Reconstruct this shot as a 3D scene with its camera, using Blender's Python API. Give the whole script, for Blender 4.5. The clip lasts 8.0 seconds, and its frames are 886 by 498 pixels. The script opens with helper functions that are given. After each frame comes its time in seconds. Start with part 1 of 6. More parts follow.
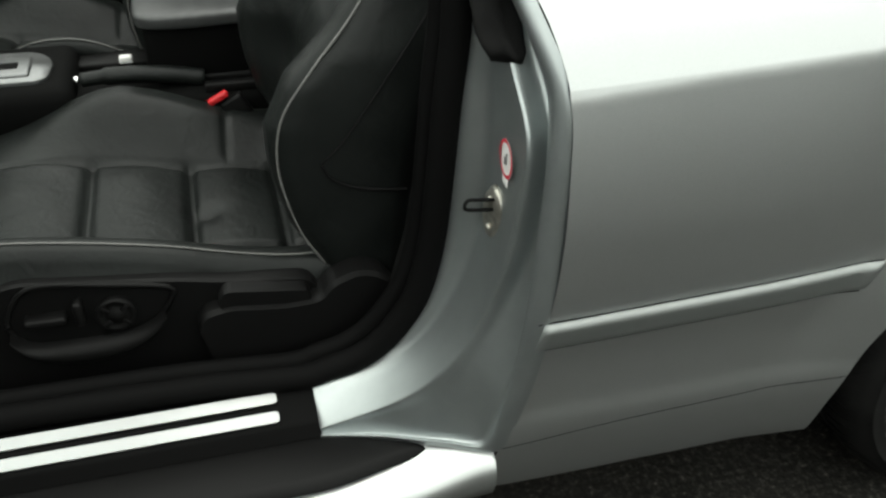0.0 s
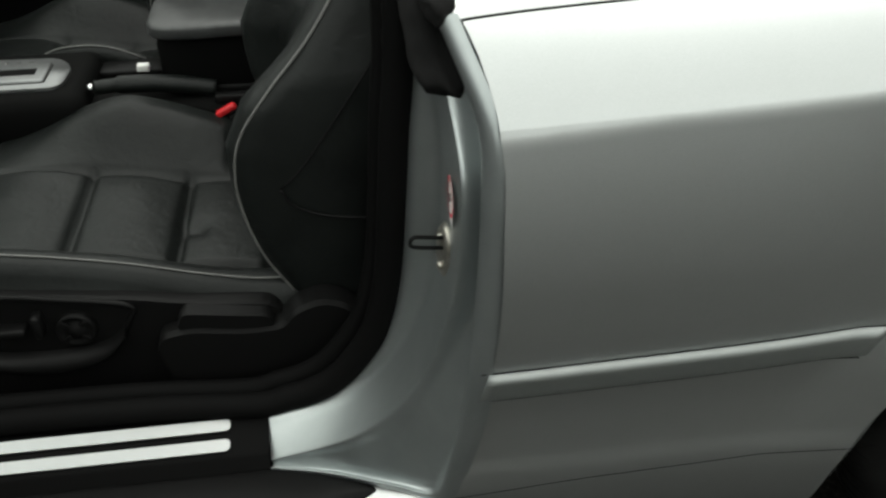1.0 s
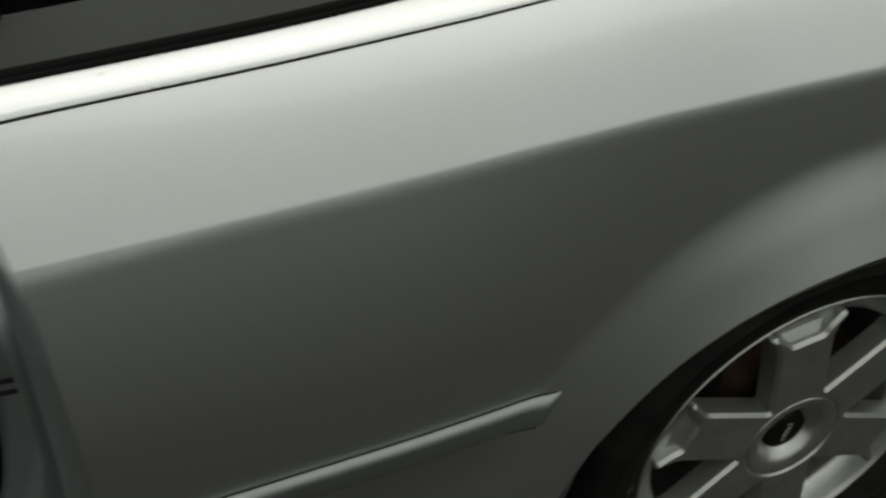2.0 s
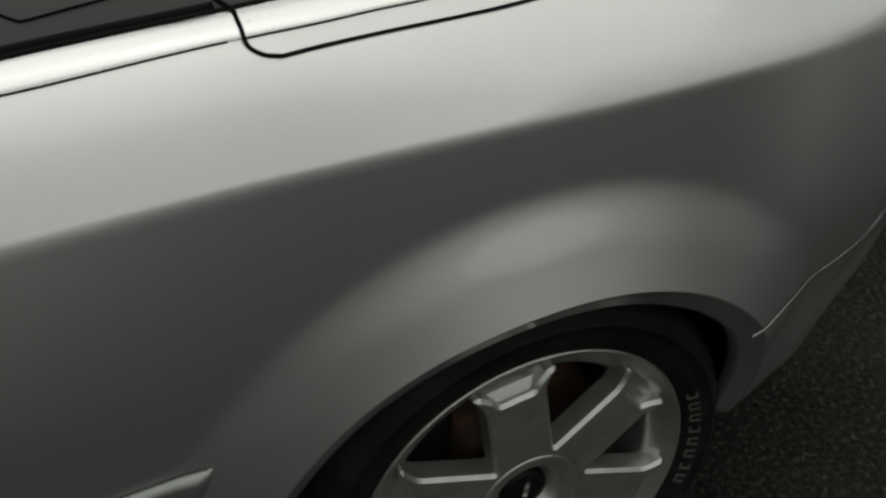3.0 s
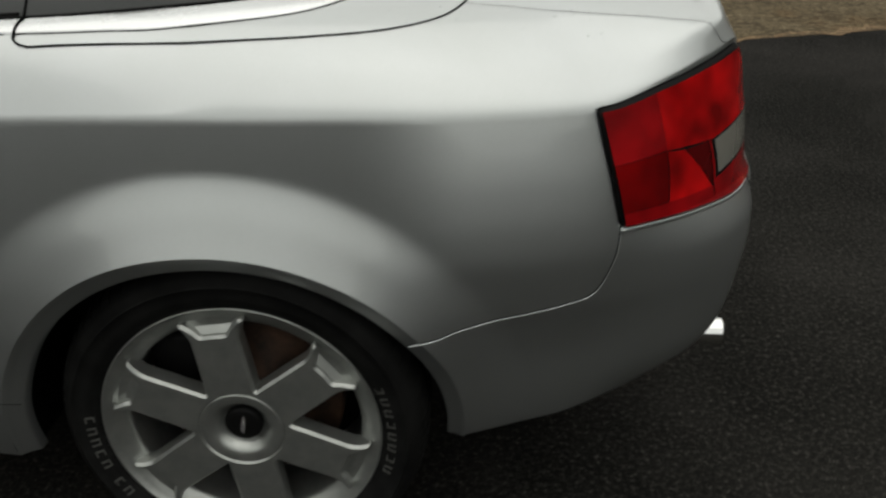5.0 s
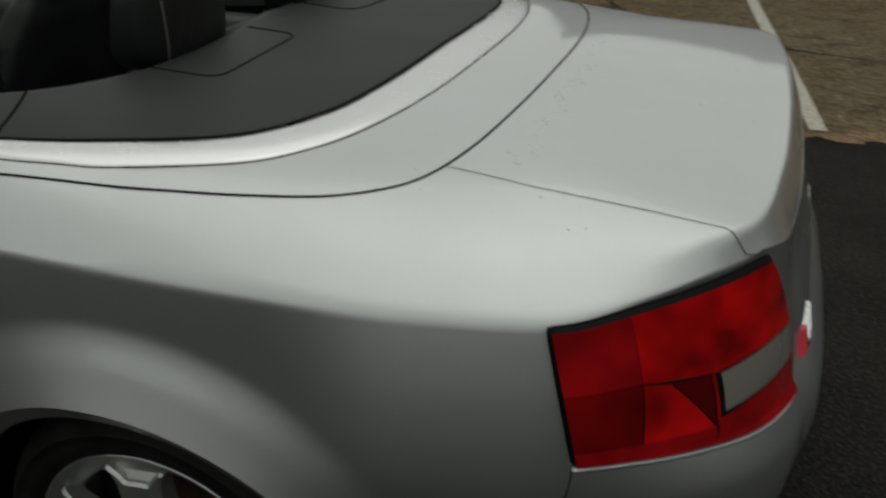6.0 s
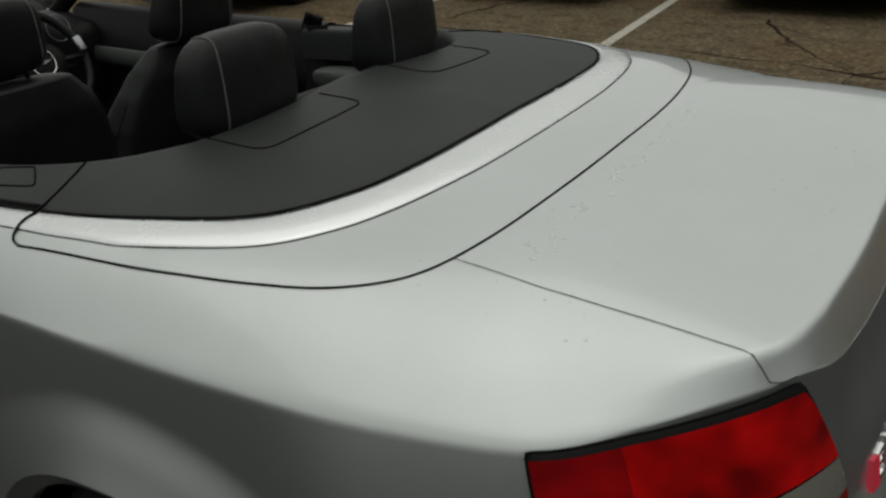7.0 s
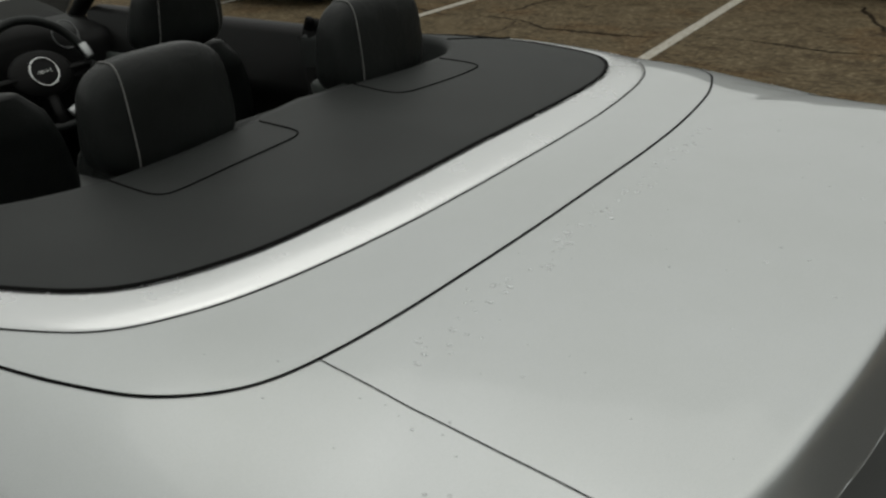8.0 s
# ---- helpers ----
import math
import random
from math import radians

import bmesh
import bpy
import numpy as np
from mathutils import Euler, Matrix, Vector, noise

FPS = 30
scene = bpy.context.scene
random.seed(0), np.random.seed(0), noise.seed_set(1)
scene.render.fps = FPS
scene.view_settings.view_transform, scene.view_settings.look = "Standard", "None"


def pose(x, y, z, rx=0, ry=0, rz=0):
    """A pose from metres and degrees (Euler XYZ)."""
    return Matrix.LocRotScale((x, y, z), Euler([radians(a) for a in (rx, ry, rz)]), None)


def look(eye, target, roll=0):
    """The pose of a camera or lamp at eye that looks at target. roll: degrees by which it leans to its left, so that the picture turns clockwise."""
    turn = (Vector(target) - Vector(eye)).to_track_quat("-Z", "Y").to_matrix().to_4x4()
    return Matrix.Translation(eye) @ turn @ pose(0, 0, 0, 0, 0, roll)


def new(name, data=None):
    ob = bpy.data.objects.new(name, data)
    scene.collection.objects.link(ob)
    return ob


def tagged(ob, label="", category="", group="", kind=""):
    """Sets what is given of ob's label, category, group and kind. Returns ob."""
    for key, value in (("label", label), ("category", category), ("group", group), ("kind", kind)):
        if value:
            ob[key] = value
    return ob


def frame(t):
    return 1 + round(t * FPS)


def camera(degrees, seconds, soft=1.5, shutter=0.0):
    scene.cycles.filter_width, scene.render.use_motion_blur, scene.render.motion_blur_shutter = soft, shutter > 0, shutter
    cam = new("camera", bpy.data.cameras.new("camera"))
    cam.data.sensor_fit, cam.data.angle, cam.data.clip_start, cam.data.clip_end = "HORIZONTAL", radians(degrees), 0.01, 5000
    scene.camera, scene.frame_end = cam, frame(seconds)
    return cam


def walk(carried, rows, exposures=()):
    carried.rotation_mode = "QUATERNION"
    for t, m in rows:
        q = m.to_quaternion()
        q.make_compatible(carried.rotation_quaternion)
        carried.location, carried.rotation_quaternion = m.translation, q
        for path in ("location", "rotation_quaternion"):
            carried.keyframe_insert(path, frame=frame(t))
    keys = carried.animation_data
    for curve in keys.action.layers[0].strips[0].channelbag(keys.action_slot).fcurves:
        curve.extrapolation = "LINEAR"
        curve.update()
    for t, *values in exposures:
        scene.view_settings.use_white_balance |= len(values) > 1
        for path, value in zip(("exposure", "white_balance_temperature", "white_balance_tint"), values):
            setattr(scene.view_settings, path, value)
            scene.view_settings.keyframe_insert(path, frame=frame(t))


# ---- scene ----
cam = camera(53.5, 8.0, soft=2.4, shutter=0.3)
PATH = [
    (0, (-1.209, -0.727, 1.245), (-0.751, 0.83, 0.077), 1.7),
    (0.5, (-1.155, -0.716, 1.252), (-0.816, 0.872, 0.084), 1.1),
    (1, (-1.011, -0.691, 1.248), (-0.79, 0.915, 0.077), -0.2),
    (1.5, (-0.93, -0.65, 1.236), (-0.477, 0.943, 0.114), 0.3),
    (1.7, (-0.843, -0.586, 1.249), (-0.353, 0.942, 0.055), 0.3),
    (2.8, (-0.525, -0.55, 1.267), (0.247, 0.863, 0.081), 0.1),
    (3, (-0.431, -0.652, 1.26), (0.245, 0.861, 0.14), -0.1),
    (3.5, (-0.304, -0.844, 1.268), (0.085, 0.81, 0.212), 0.6),
    (4, (-0.128, -1.092, 1.294), (-0.021, 0.585, 0.21), -1.2),
    (4.5, (0.16, -1.172, 1.283), (0.193, 0.571, 0.303), -1.3),
    (4.7, (0.269, -1.188, 1.285), (0.255, 0.574, 0.34), -0.9),
    (5.8, (0.679, -0.864, 1.434), (0.281, 0.853, 0.489), 2.7),
    (6, (0.75, -0.798, 1.449), (0.162, 0.886, 0.545), 1.2),
    (6.5, (0.869, -0.725, 1.477), (0.003, 0.857, 0.613), 0.3),
    (7, (0.918, -0.6, 1.497), (-0.048, 0.934, 0.653), -2.0),
    (7.5, (0.902, -0.379, 1.499), (-0.082, 1.132, 0.633), -1.7),
    (8, (0.966, -0.224, 1.483), (-0.166, 1.182, 0.622), -4.0),
]
walk(cam, [(t, look(eye, target, roll)) for t, eye, target, roll in PATH],
     [(0, 1.2, 6700, 5), (0.5, 1.15, 6700, 5), (1.0, 0.82, 6700, 6), (1.5, 0.08, 6800, 6), (3.0, -0.24, 6850, 10), (3.5, -0.06, 6900, 10), (4.0, 0.58, 6900, 10), (4.5, 0.36, 6850, 10), (6.0, -0.50, 6700, 8), (7.0, -0.36, 6700, 8), (8.0, -0.38, 6700, 9)])
# ---- light ----
world = bpy.data.worlds.new("overcast")
scene.world = world
world.use_nodes = True
wn, wl = world.node_tree.nodes, world.node_tree.links
sky = wn.new("ShaderNodeTexSky")
sky.sky_type = "NISHITA"
sky.sun_disc = False
sky.sun_elevation = radians(83)
sky.sun_rotation = radians(39)
sky.air_density, sky.dust_density, sky.ozone_density = 1.0, 6.0, 1.0
grey = wn.new("ShaderNodeHueSaturation")
grey.inputs["Saturation"].default_value = 0.12
wl.new(sky.outputs["Color"], grey.inputs["Color"])
cloud = wn.new("ShaderNodeMix")
cloud.data_type = "RGBA"
cloud.inputs[0].default_value = 0.88
cloud.inputs[7].default_value = (10.6, 11.0, 10.8, 1)
wl.new(grey.outputs["Color"], cloud.inputs[6])
wl.new(cloud.outputs[2], wn["Background"].inputs["Color"])
wn["Background"].inputs["Strength"].default_value = 0.087
sun = new("sun", bpy.data.lights.new("sun", "SUN"))
sun.data.energy, sun.data.angle, sun.data.color = 0.85, radians(90), (1.0, 0.99, 0.965)
sun.matrix_world = look((0.5, 0.6, 7), (0, 0, 0))


# ---- materials ----
def material(name, color, rough=0.5, metal=0.0, **sockets):
    m = bpy.data.materials.new(name)
    m.use_nodes = True
    b = m.node_tree.nodes["Principled BSDF"]
    b.inputs["Base Color"].default_value = (*color, 1)
    b.inputs["Roughness"].default_value = rough
    b.inputs["Metallic"].default_value = metal
    for key, value in sockets.items():
        b.inputs[key.replace("_", " ")].default_value = value
    return m


def noise_node(m, scale, detail=4.0, rough=0.6):
    n = m.node_tree.nodes.new("ShaderNodeTexNoise")
    n.inputs["Scale"].default_value, n.inputs["Detail"].default_value, n.inputs["Roughness"].default_value = scale, detail, rough
    c = m.node_tree.nodes.get("coords") or m.node_tree.nodes.new("ShaderNodeTexCoord")
    c.name = "coords"
    m.node_tree.links.new(c.outputs["Object"], n.inputs["Vector"])
    return n


def ramp(m, source, stops):
    r = m.node_tree.nodes.new("ShaderNodeValToRGB")
    while len(r.color_ramp.elements) < len(stops):
        r.color_ramp.elements.new(0.5)
    for e, (at, col) in zip(r.color_ramp.elements, stops):
        e.position, e.color = at, (*col, 1)
    m.node_tree.links.new(source, r.inputs["Fac"])
    return r.outputs["Color"]


def mix(m, fac, a, b, blend="MIX"):
    n = m.node_tree.nodes.new("ShaderNodeMix")
    n.data_type, n.blend_type = "RGBA", blend
    for socket, v in ((n.inputs[0], fac), (n.inputs[6], a), (n.inputs[7], b)):
        if isinstance(v, bpy.types.NodeSocket):
            m.node_tree.links.new(v, socket)
        elif isinstance(v, tuple):
            socket.default_value = (*v, 1)
        else:
            socket.default_value = v
    return n.outputs[2]


def bsdf(m):
    return m.node_tree.nodes["Principled BSDF"]


def to_color(m, out):
    m.node_tree.links.new(out, bsdf(m).inputs["Base Color"])


def to_rough(m, out, low, high):
    n = m.node_tree.nodes.new("ShaderNodeMapRange")
    n.inputs["To Min"].default_value, n.inputs["To Max"].default_value = low, high
    m.node_tree.links.new(out, n.inputs["Value"])
    m.node_tree.links.new(n.outputs["Result"], bsdf(m).inputs["Roughness"])


def to_bump(m, out, strength, distance):
    n = m.node_tree.nodes.new("ShaderNodeBump")
    n.inputs["Strength"].default_value, n.inputs["Distance"].default_value = strength, distance
    m.node_tree.links.new(out, n.inputs["Height"])
    m.node_tree.links.new(n.outputs["Normal"], bsdf(m).inputs["Normal"])


PAINT = material("silver_paint", (0.50, 0.52, 0.52), 0.42, 0.92, Coat_Weight=1.0, Coat_Roughness=0.055)
flake = noise_node(PAINT, 900, 2)
dirt = noise_node(PAINT, 3.0, 5)
film = ramp(PAINT, dirt.outputs["Fac"], [(0.35, (0.50, 0.52, 0.52)), (0.75, (0.46, 0.48, 0.47))])
to_color(PAINT, mix(PAINT, 0.12, film, ramp(PAINT, flake.outputs["Fac"], [(0.35, (0.36, 0.38, 0.38)), (0.65, (0.68, 0.7, 0.7))])))
to_rough(PAINT, dirt.outputs["Fac"], 0.385, 0.45)

# matt body silver, darkened to paint in the dark ground its face mirrors
STRIP_SHADED = material("strip_paint", (0.27, 0.285, 0.28), 0.50, 0.8, Coat_Weight=0.1, Coat_Roughness=0.2)
n = noise_node(STRIP_SHADED, 60, 4)
to_rough(STRIP_SHADED, n.outputs["Fac"], 0.45, 0.6)

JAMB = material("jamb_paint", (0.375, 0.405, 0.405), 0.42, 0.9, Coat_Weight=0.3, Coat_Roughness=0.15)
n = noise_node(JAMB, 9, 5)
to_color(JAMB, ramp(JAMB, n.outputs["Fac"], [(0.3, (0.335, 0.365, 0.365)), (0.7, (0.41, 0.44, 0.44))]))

ALU = material("satin_aluminium", (0.70, 0.71, 0.71), 0.28, 1.0)
scuff = noise_node(ALU, 38, 7, 0.7)
scuff.inputs["Distortion"].default_value = 2.0
to_color(ALU, ramp(ALU, scuff.outputs["Fac"], [(0.26, (0.45, 0.45, 0.45)), (0.33, (0.70, 0.71, 0.71)), (1.0, (0.72, 0.73, 0.73))]))
n = noise_node(ALU, 14, 6)
to_rough(ALU, n.outputs["Fac"], 0.18, 0.34)
SILL_ALU = material("brushed_aluminium", (0.33, 0.34, 0.34), 0.35, 1.0)
n = noise_node(SILL_ALU, 60, 3)
to_rough(SILL_ALU, n.outputs["Fac"], 0.28, 0.42)
CHROME = material("chrome", (0.85, 0.85, 0.84), 0.08, 1.0)
STEEL = material("zinc_steel", (0.55, 0.53, 0.48), 0.35, 0.9)
n = noise_node(STEEL, 80, 3)
to_color(STEEL, ramp(STEEL, n.outputs["Fac"], [(0.3, (0.35, 0.33, 0.28)), (0.7, (0.62, 0.6, 0.55))]))

ALLOY = material("alloy_wheel", (0.48, 0.49, 0.47), 0.36, 0.85, Coat_Weight=0.25, Coat_Roughness=0.2)
n = noise_node(ALLOY, 25, 5)
to_color(ALLOY, ramp(ALLOY, n.outputs["Fac"], [(0.3, (0.35, 0.362, 0.345)), (0.65, (0.45, 0.462, 0.44))]))
n = noise_node(ALLOY, 350, 2)
to_bump(ALLOY, n.outputs["Fac"], 0.08, 0.001)

TYRE = material("tyre_rubber", (0.018, 0.018, 0.018), 0.62)
n = noise_node(TYRE, 18, 5)
to_color(TYRE, ramp(TYRE, n.outputs["Fac"], [(0.3, (0.004, 0.004, 0.004)), (0.7, (0.013, 0.013, 0.0125))]))
n = noise_node(TYRE, 220, 3)
to_bump(TYRE, n.outputs["Fac"], 0.3, 0.001)
TYRE_MARK = material("tyre_raised_print", (0.075, 0.075, 0.07), 0.7)
RUST = material("rusty_disc", (0.10, 0.055, 0.035), 0.6, 0.4)
n = noise_node(RUST, 40, 5)
to_color(RUST, ramp(RUST, n.outputs["Fac"], [(0.3, (0.022, 0.016, 0.013)), (0.7, (0.075, 0.040, 0.025))]))

VINYL = material("black_vinyl", (0.030, 0.031, 0.031), 0.55)
n = noise_node(VINYL, 5, 4)
to_color(VINYL, ramp(VINYL, n.outputs["Fac"], [(0.3, (0.014, 0.0158, 0.0152)), (0.7, (0.020, 0.0222, 0.0215))]))
n = noise_node(VINYL, 420, 3)
to_bump(VINYL, n.outputs["Fac"], 0.22, 0.001)
to_rough(VINYL, n.outputs["Fac"], 0.48, 0.62)

LEATHER = material("black_leather", (0.022, 0.022, 0.021), 0.38)
n = noise_node(LEATHER, 7, 5)
to_color(LEATHER, ramp(LEATHER, n.outputs["Fac"], [(0.3, (0.0045, 0.0053, 0.0050)), (0.7, (0.0106, 0.0124, 0.0117))]))
to_rough(LEATHER, n.outputs["Fac"], 0.32, 0.5)
n = noise_node(LEATHER, 34, 6, 0.6)
n.inputs["Distortion"].default_value = 0.5
to_bump(LEATHER, n.outputs["Fac"], 0.35, 0.006)
PIPING = material("grey_piping", (0.11, 0.11, 0.105), 0.55)
PLASTIC = material("black_plastic", (0.005, 0.005, 0.005), 0.48)
n = noise_node(PLASTIC, 300, 3)
to_bump(PLASTIC, n.outputs["Fac"], 0.2, 0.0008)
RUBBER = material("black_rubber", (0.004, 0.004, 0.004), 0.6)
n = noise_node(RUBBER, 120, 3)
to_bump(RUBBER, n.outputs["Fac"], 0.15, 0.001)
CLOTH = material("black_cloth", (0.012, 0.012, 0.012), 0.85)
n = noise_node(CLOTH, 60, 5)
to_bump(CLOTH, n.outputs["Fac"], 0.5, 0.004)
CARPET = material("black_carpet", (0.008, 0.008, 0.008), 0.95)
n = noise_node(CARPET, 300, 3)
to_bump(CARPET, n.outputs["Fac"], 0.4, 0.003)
GAP = material("panel_gap_dark", (0.006, 0.006, 0.006), 0.8)
# paler than the leather, to paint in the sky sheen on the armrest lid
LIT_VINYL = material("grey_black_vinyl", (0.05, 0.052, 0.052), 0.42)
n = noise_node(LIT_VINYL, 30, 5)
to_color(LIT_VINYL, ramp(LIT_VINYL, n.outputs["Fac"], [(0.3, (0.020, 0.021, 0.021)), (0.7, (0.045, 0.047, 0.047))]))
to_bump(LIT_VINYL, n.outputs["Fac"], 0.2, 0.002)
# darker black puts the shade between seats and doors into the console's colour
SHADED_BLACK = material("soft_touch_black", (0.0035, 0.0036, 0.0035), 0.72)
n = noise_node(SHADED_BLACK, 240, 3)
to_bump(SHADED_BLACK, n.outputs["Fac"], 0.2, 0.0006)
GATE_METAL = material("satin_gate_metal", (0.20, 0.205, 0.205), 0.42, 1.0)
n = noise_node(GATE_METAL, 50, 4)
to_rough(GATE_METAL, n.outputs["Fac"], 0.36, 0.5)
GREY_TRIM = material("grey_green_trim", (0.035, 0.041, 0.038), 0.6)

RED = material("red_lens", (0.26, 0.003, 0.007), 0.10, 0.0, Coat_Weight=1.0, Coat_Roughness=0.03)
RED_DARK = material("dark_red_lens", (0.085, 0.0012, 0.002), 0.12, 0.0, Coat_Weight=1.0, Coat_Roughness=0.03)
RED_DEEP = material("deep_red_lens", (0.16, 0.002, 0.004), 0.12, 0.0, Coat_Weight=1.0, Coat_Roughness=0.03)
RED_BRIGHT = material("bright_red_lens", (0.46, 0.005, 0.011), 0.16, 0.0, Coat_Weight=1.0, Coat_Roughness=0.03)
for m, lo, hi in ((RED, (0.13, 0.0016, 0.0026), (0.33, 0.0036, 0.006)), (RED_BRIGHT, (0.16, 0.0015, 0.002), (0.62, 0.0048, 0.006)), (RED_DEEP, (0.07, 0.0006, 0.001), (0.20, 0.0014, 0.002))):
    n = noise_node(m, 9, 2)
    to_color(m, ramp(m, n.outputs["Fac"], [(0.35, lo), (0.65, hi)]))
CLEAR_LENS = material("clear_ribbed_lens", (0.26, 0.25, 0.22), 0.2, 0.3, Coat_Weight=1.0, Coat_Roughness=0.05)
n = noise_node(CLEAR_LENS, 40, 2)
to_bump(CLEAR_LENS, n.outputs["Fac"], 0.4, 0.003)
RED_PLASTIC = material("red_button_plastic", (0.55, 0.015, 0.02), 0.4)
WHITE_PAPER = material("white_print", (0.72, 0.72, 0.70), 0.5)
RED_PRINT = material("red_print", (0.6, 0.03, 0.06), 0.5)
GREY_PRINT = material("grey_print", (0.12, 0.12, 0.12), 0.6)
WATER = material("water", (0.72, 0.74, 0.74), 0.05, 0.0, Alpha=0.5, IOR=1.33)
GLASS = material("windscreen_glass", (0.9, 0.95, 0.93), 0.0, 0.0, Transmission_Weight=1.0, IOR=1.05)

ASPHALT = material("fresh_asphalt", (0.04, 0.04, 0.04), 0.82)
n1, n2, n3 = noise_node(ASPHALT, 75, 4, 0.75), noise_node(ASPHALT, 1.3, 5), noise_node(ASPHALT, 60, 4, 0.7)
grit = ramp(ASPHALT, n1.outputs["Fac"], [(0.38, (0.002, 0.002, 0.002)), (0.50, (0.010, 0.0095, 0.0085)), (0.60, (0.034, 0.032, 0.028)), (0.72, (0.13, 0.122, 0.108))])
to_color(ASPHALT, mix(ASPHALT, 0.40, grit, ramp(ASPHALT, n2.outputs["Fac"], [(0.35, (0.008, 0.008, 0.0075)), (0.65, (0.036, 0.034, 0.031))])))
to_bump(ASPHALT, n3.outputs["Fac"], 0.6, 0.010)
OLD_TARMAC = material("weathered_brown_tarmac", (0.2, 0.16, 0.11), 0.88)
n1, n2, n3 = noise_node(OLD_TARMAC, 22, 9, 0.80), noise_node(OLD_TARMAC, 0.9, 6, 0.65), noise_node(OLD_TARMAC, 30, 6, 0.7)
n4 = noise_node(OLD_TARMAC, 4.5, 5, 0.7)
spots = ramp(OLD_TARMAC, n1.outputs["Fac"], [(0.37, (0.016, 0.011, 0.006)), (0.46, (0.070, 0.052, 0.030)), (0.55, (0.140, 0.110, 0.066)), (0.65, (0.38, 0.32, 0.21))])
patch_tone = ramp(OLD_TARMAC, n2.outputs["Fac"], [(0.32, (0.040, 0.029, 0.017)), (0.40, (0.12, 0.070, 0.029)), (0.46, (0.105, 0.079, 0.045)), (0.52, (0.112, 0.088, 0.052)), (0.7, (0.155, 0.126, 0.080))])
tone = mix(OLD_TARMAC, 0.36, spots, patch_tone)
worn = ramp(OLD_TARMAC, n4.outputs["Fac"], [(0.30, (0.40, 0.37, 0.35)), (0.45, (0.76, 0.75, 0.74)), (0.60, (0.98, 0.98, 0.98))])
to_color(OLD_TARMAC, mix(OLD_TARMAC, 1.0, tone, worn, "MULTIPLY"))
to_bump(OLD_TARMAC, n3.outputs["Fac"], 0.5, 0.008)
LINE_PAINT = material("worn_white_line", (0.55, 0.53, 0.47), 0.8)
n = noise_node(LINE_PAINT, 30, 5, 0.7)
to_color(LINE_PAINT, ramp(LINE_PAINT, n.outputs["Fac"], [(0.32, (0.12, 0.10, 0.07)), (0.44, (0.30, 0.28, 0.23)), (0.7, (0.46, 0.44, 0.39))]))
CRACK = material("crack_fill", (0.016, 0.011, 0.006), 0.95)
WALL = material("far_wall", (0.16, 0.155, 0.145), 0.9)
n = noise_node(WALL, 1.5, 5)
to_color(WALL, ramp(WALL, n.outputs["Fac"], [(0.3, (0.10, 0.10, 0.095)), (0.7, (0.2, 0.195, 0.18))]))
DARK_PAINT = material("dark_car_paint", (0.02, 0.022, 0.026), 0.3, 0.3, Coat_Weight=1.0)


for m, level in ((ASPHALT, 0.02), (OLD_TARMAC, 0.08), (CRACK, 0.1), (TYRE, 0.10), (TYRE_MARK, 0.1), (VINYL, 0.22), (LEATHER, 0.20), (PLASTIC, 0.11), (SHADED_BLACK, 0.04), (RUBBER, 0.035), (CLOTH, 0.08), (CARPET, 0.05), (GAP, 0.0), (RUST, 0.2)):
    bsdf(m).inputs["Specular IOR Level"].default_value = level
for m in (RED, RED_DARK, RED_DEEP, RED_BRIGHT):
    bsdf(m).inputs["Coat Weight"].default_value = 0.35
    bsdf(m).inputs["Specular IOR Level"].default_value = 0.25


# ---- shape helpers ----
C = 0.8885  # middle of the car


def smooth_curve(xs, ys):
    """A monotone cubic through the points, as a function."""
    xs, ys = np.array(xs, float), np.array(ys, float)
    h, d = np.diff(xs), np.diff(ys) / np.diff(xs)
    k = np.zeros(len(xs))
    k[0], k[-1] = d[0], d[-1]
    for i in range(1, len(xs) - 1):
        if d[i - 1] * d[i] > 0:
            w1, w2 = 2 * h[i] + h[i - 1], h[i] + 2 * h[i - 1]
            k[i] = (w1 + w2) / (w1 / d[i - 1] + w2 / d[i])

    def f(x):
        x = np.clip(np.asarray(x, float), xs[0], xs[-1])
        i = np.clip(np.searchsorted(xs, x) - 1, 0, len(xs) - 2)
        t = (x - xs[i]) / h[i]
        return (ys[i] * (2 * t**3 - 3 * t**2 + 1) + k[i] * h[i] * (t**3 - 2 * t**2 + t)
                + ys[i + 1] * (3 * t**2 - 2 * t**3) + k[i + 1] * h[i] * (t**3 - t**2))
    return f


def spline(points, count, closed=False):
    """Points evenly along a Catmull-Rom curve."""
    p = np.array(points, float)
    p = np.vstack([p[-1], p, p[:2]]) if closed else np.vstack([2 * p[0] - p[1], p, 2 * p[-1] - p[-2]])
    out = []
    for a, b, c, d in zip(p, p[1:], p[2:], p[3:]):
        for t in np.linspace(0, 1, 24, endpoint=False):
            out.append(0.5 * (2 * b + (c - a) * t + (2 * a - 5 * b + 4 * c - d) * t * t + (3 * b - a - 3 * c + d) * t**3))
    out.append(p[-2] if not closed else out[0])
    out = np.array(out)
    s = np.r_[0, np.cumsum(np.linalg.norm(np.diff(out, axis=0), axis=1))]
    w = np.linspace(0, s[-1], count + (1 if closed else 0))
    res = np.stack([np.interp(w, s, out[:, k]) for k in range(out.shape[1])], 1)
    return res[:-1] if closed else res


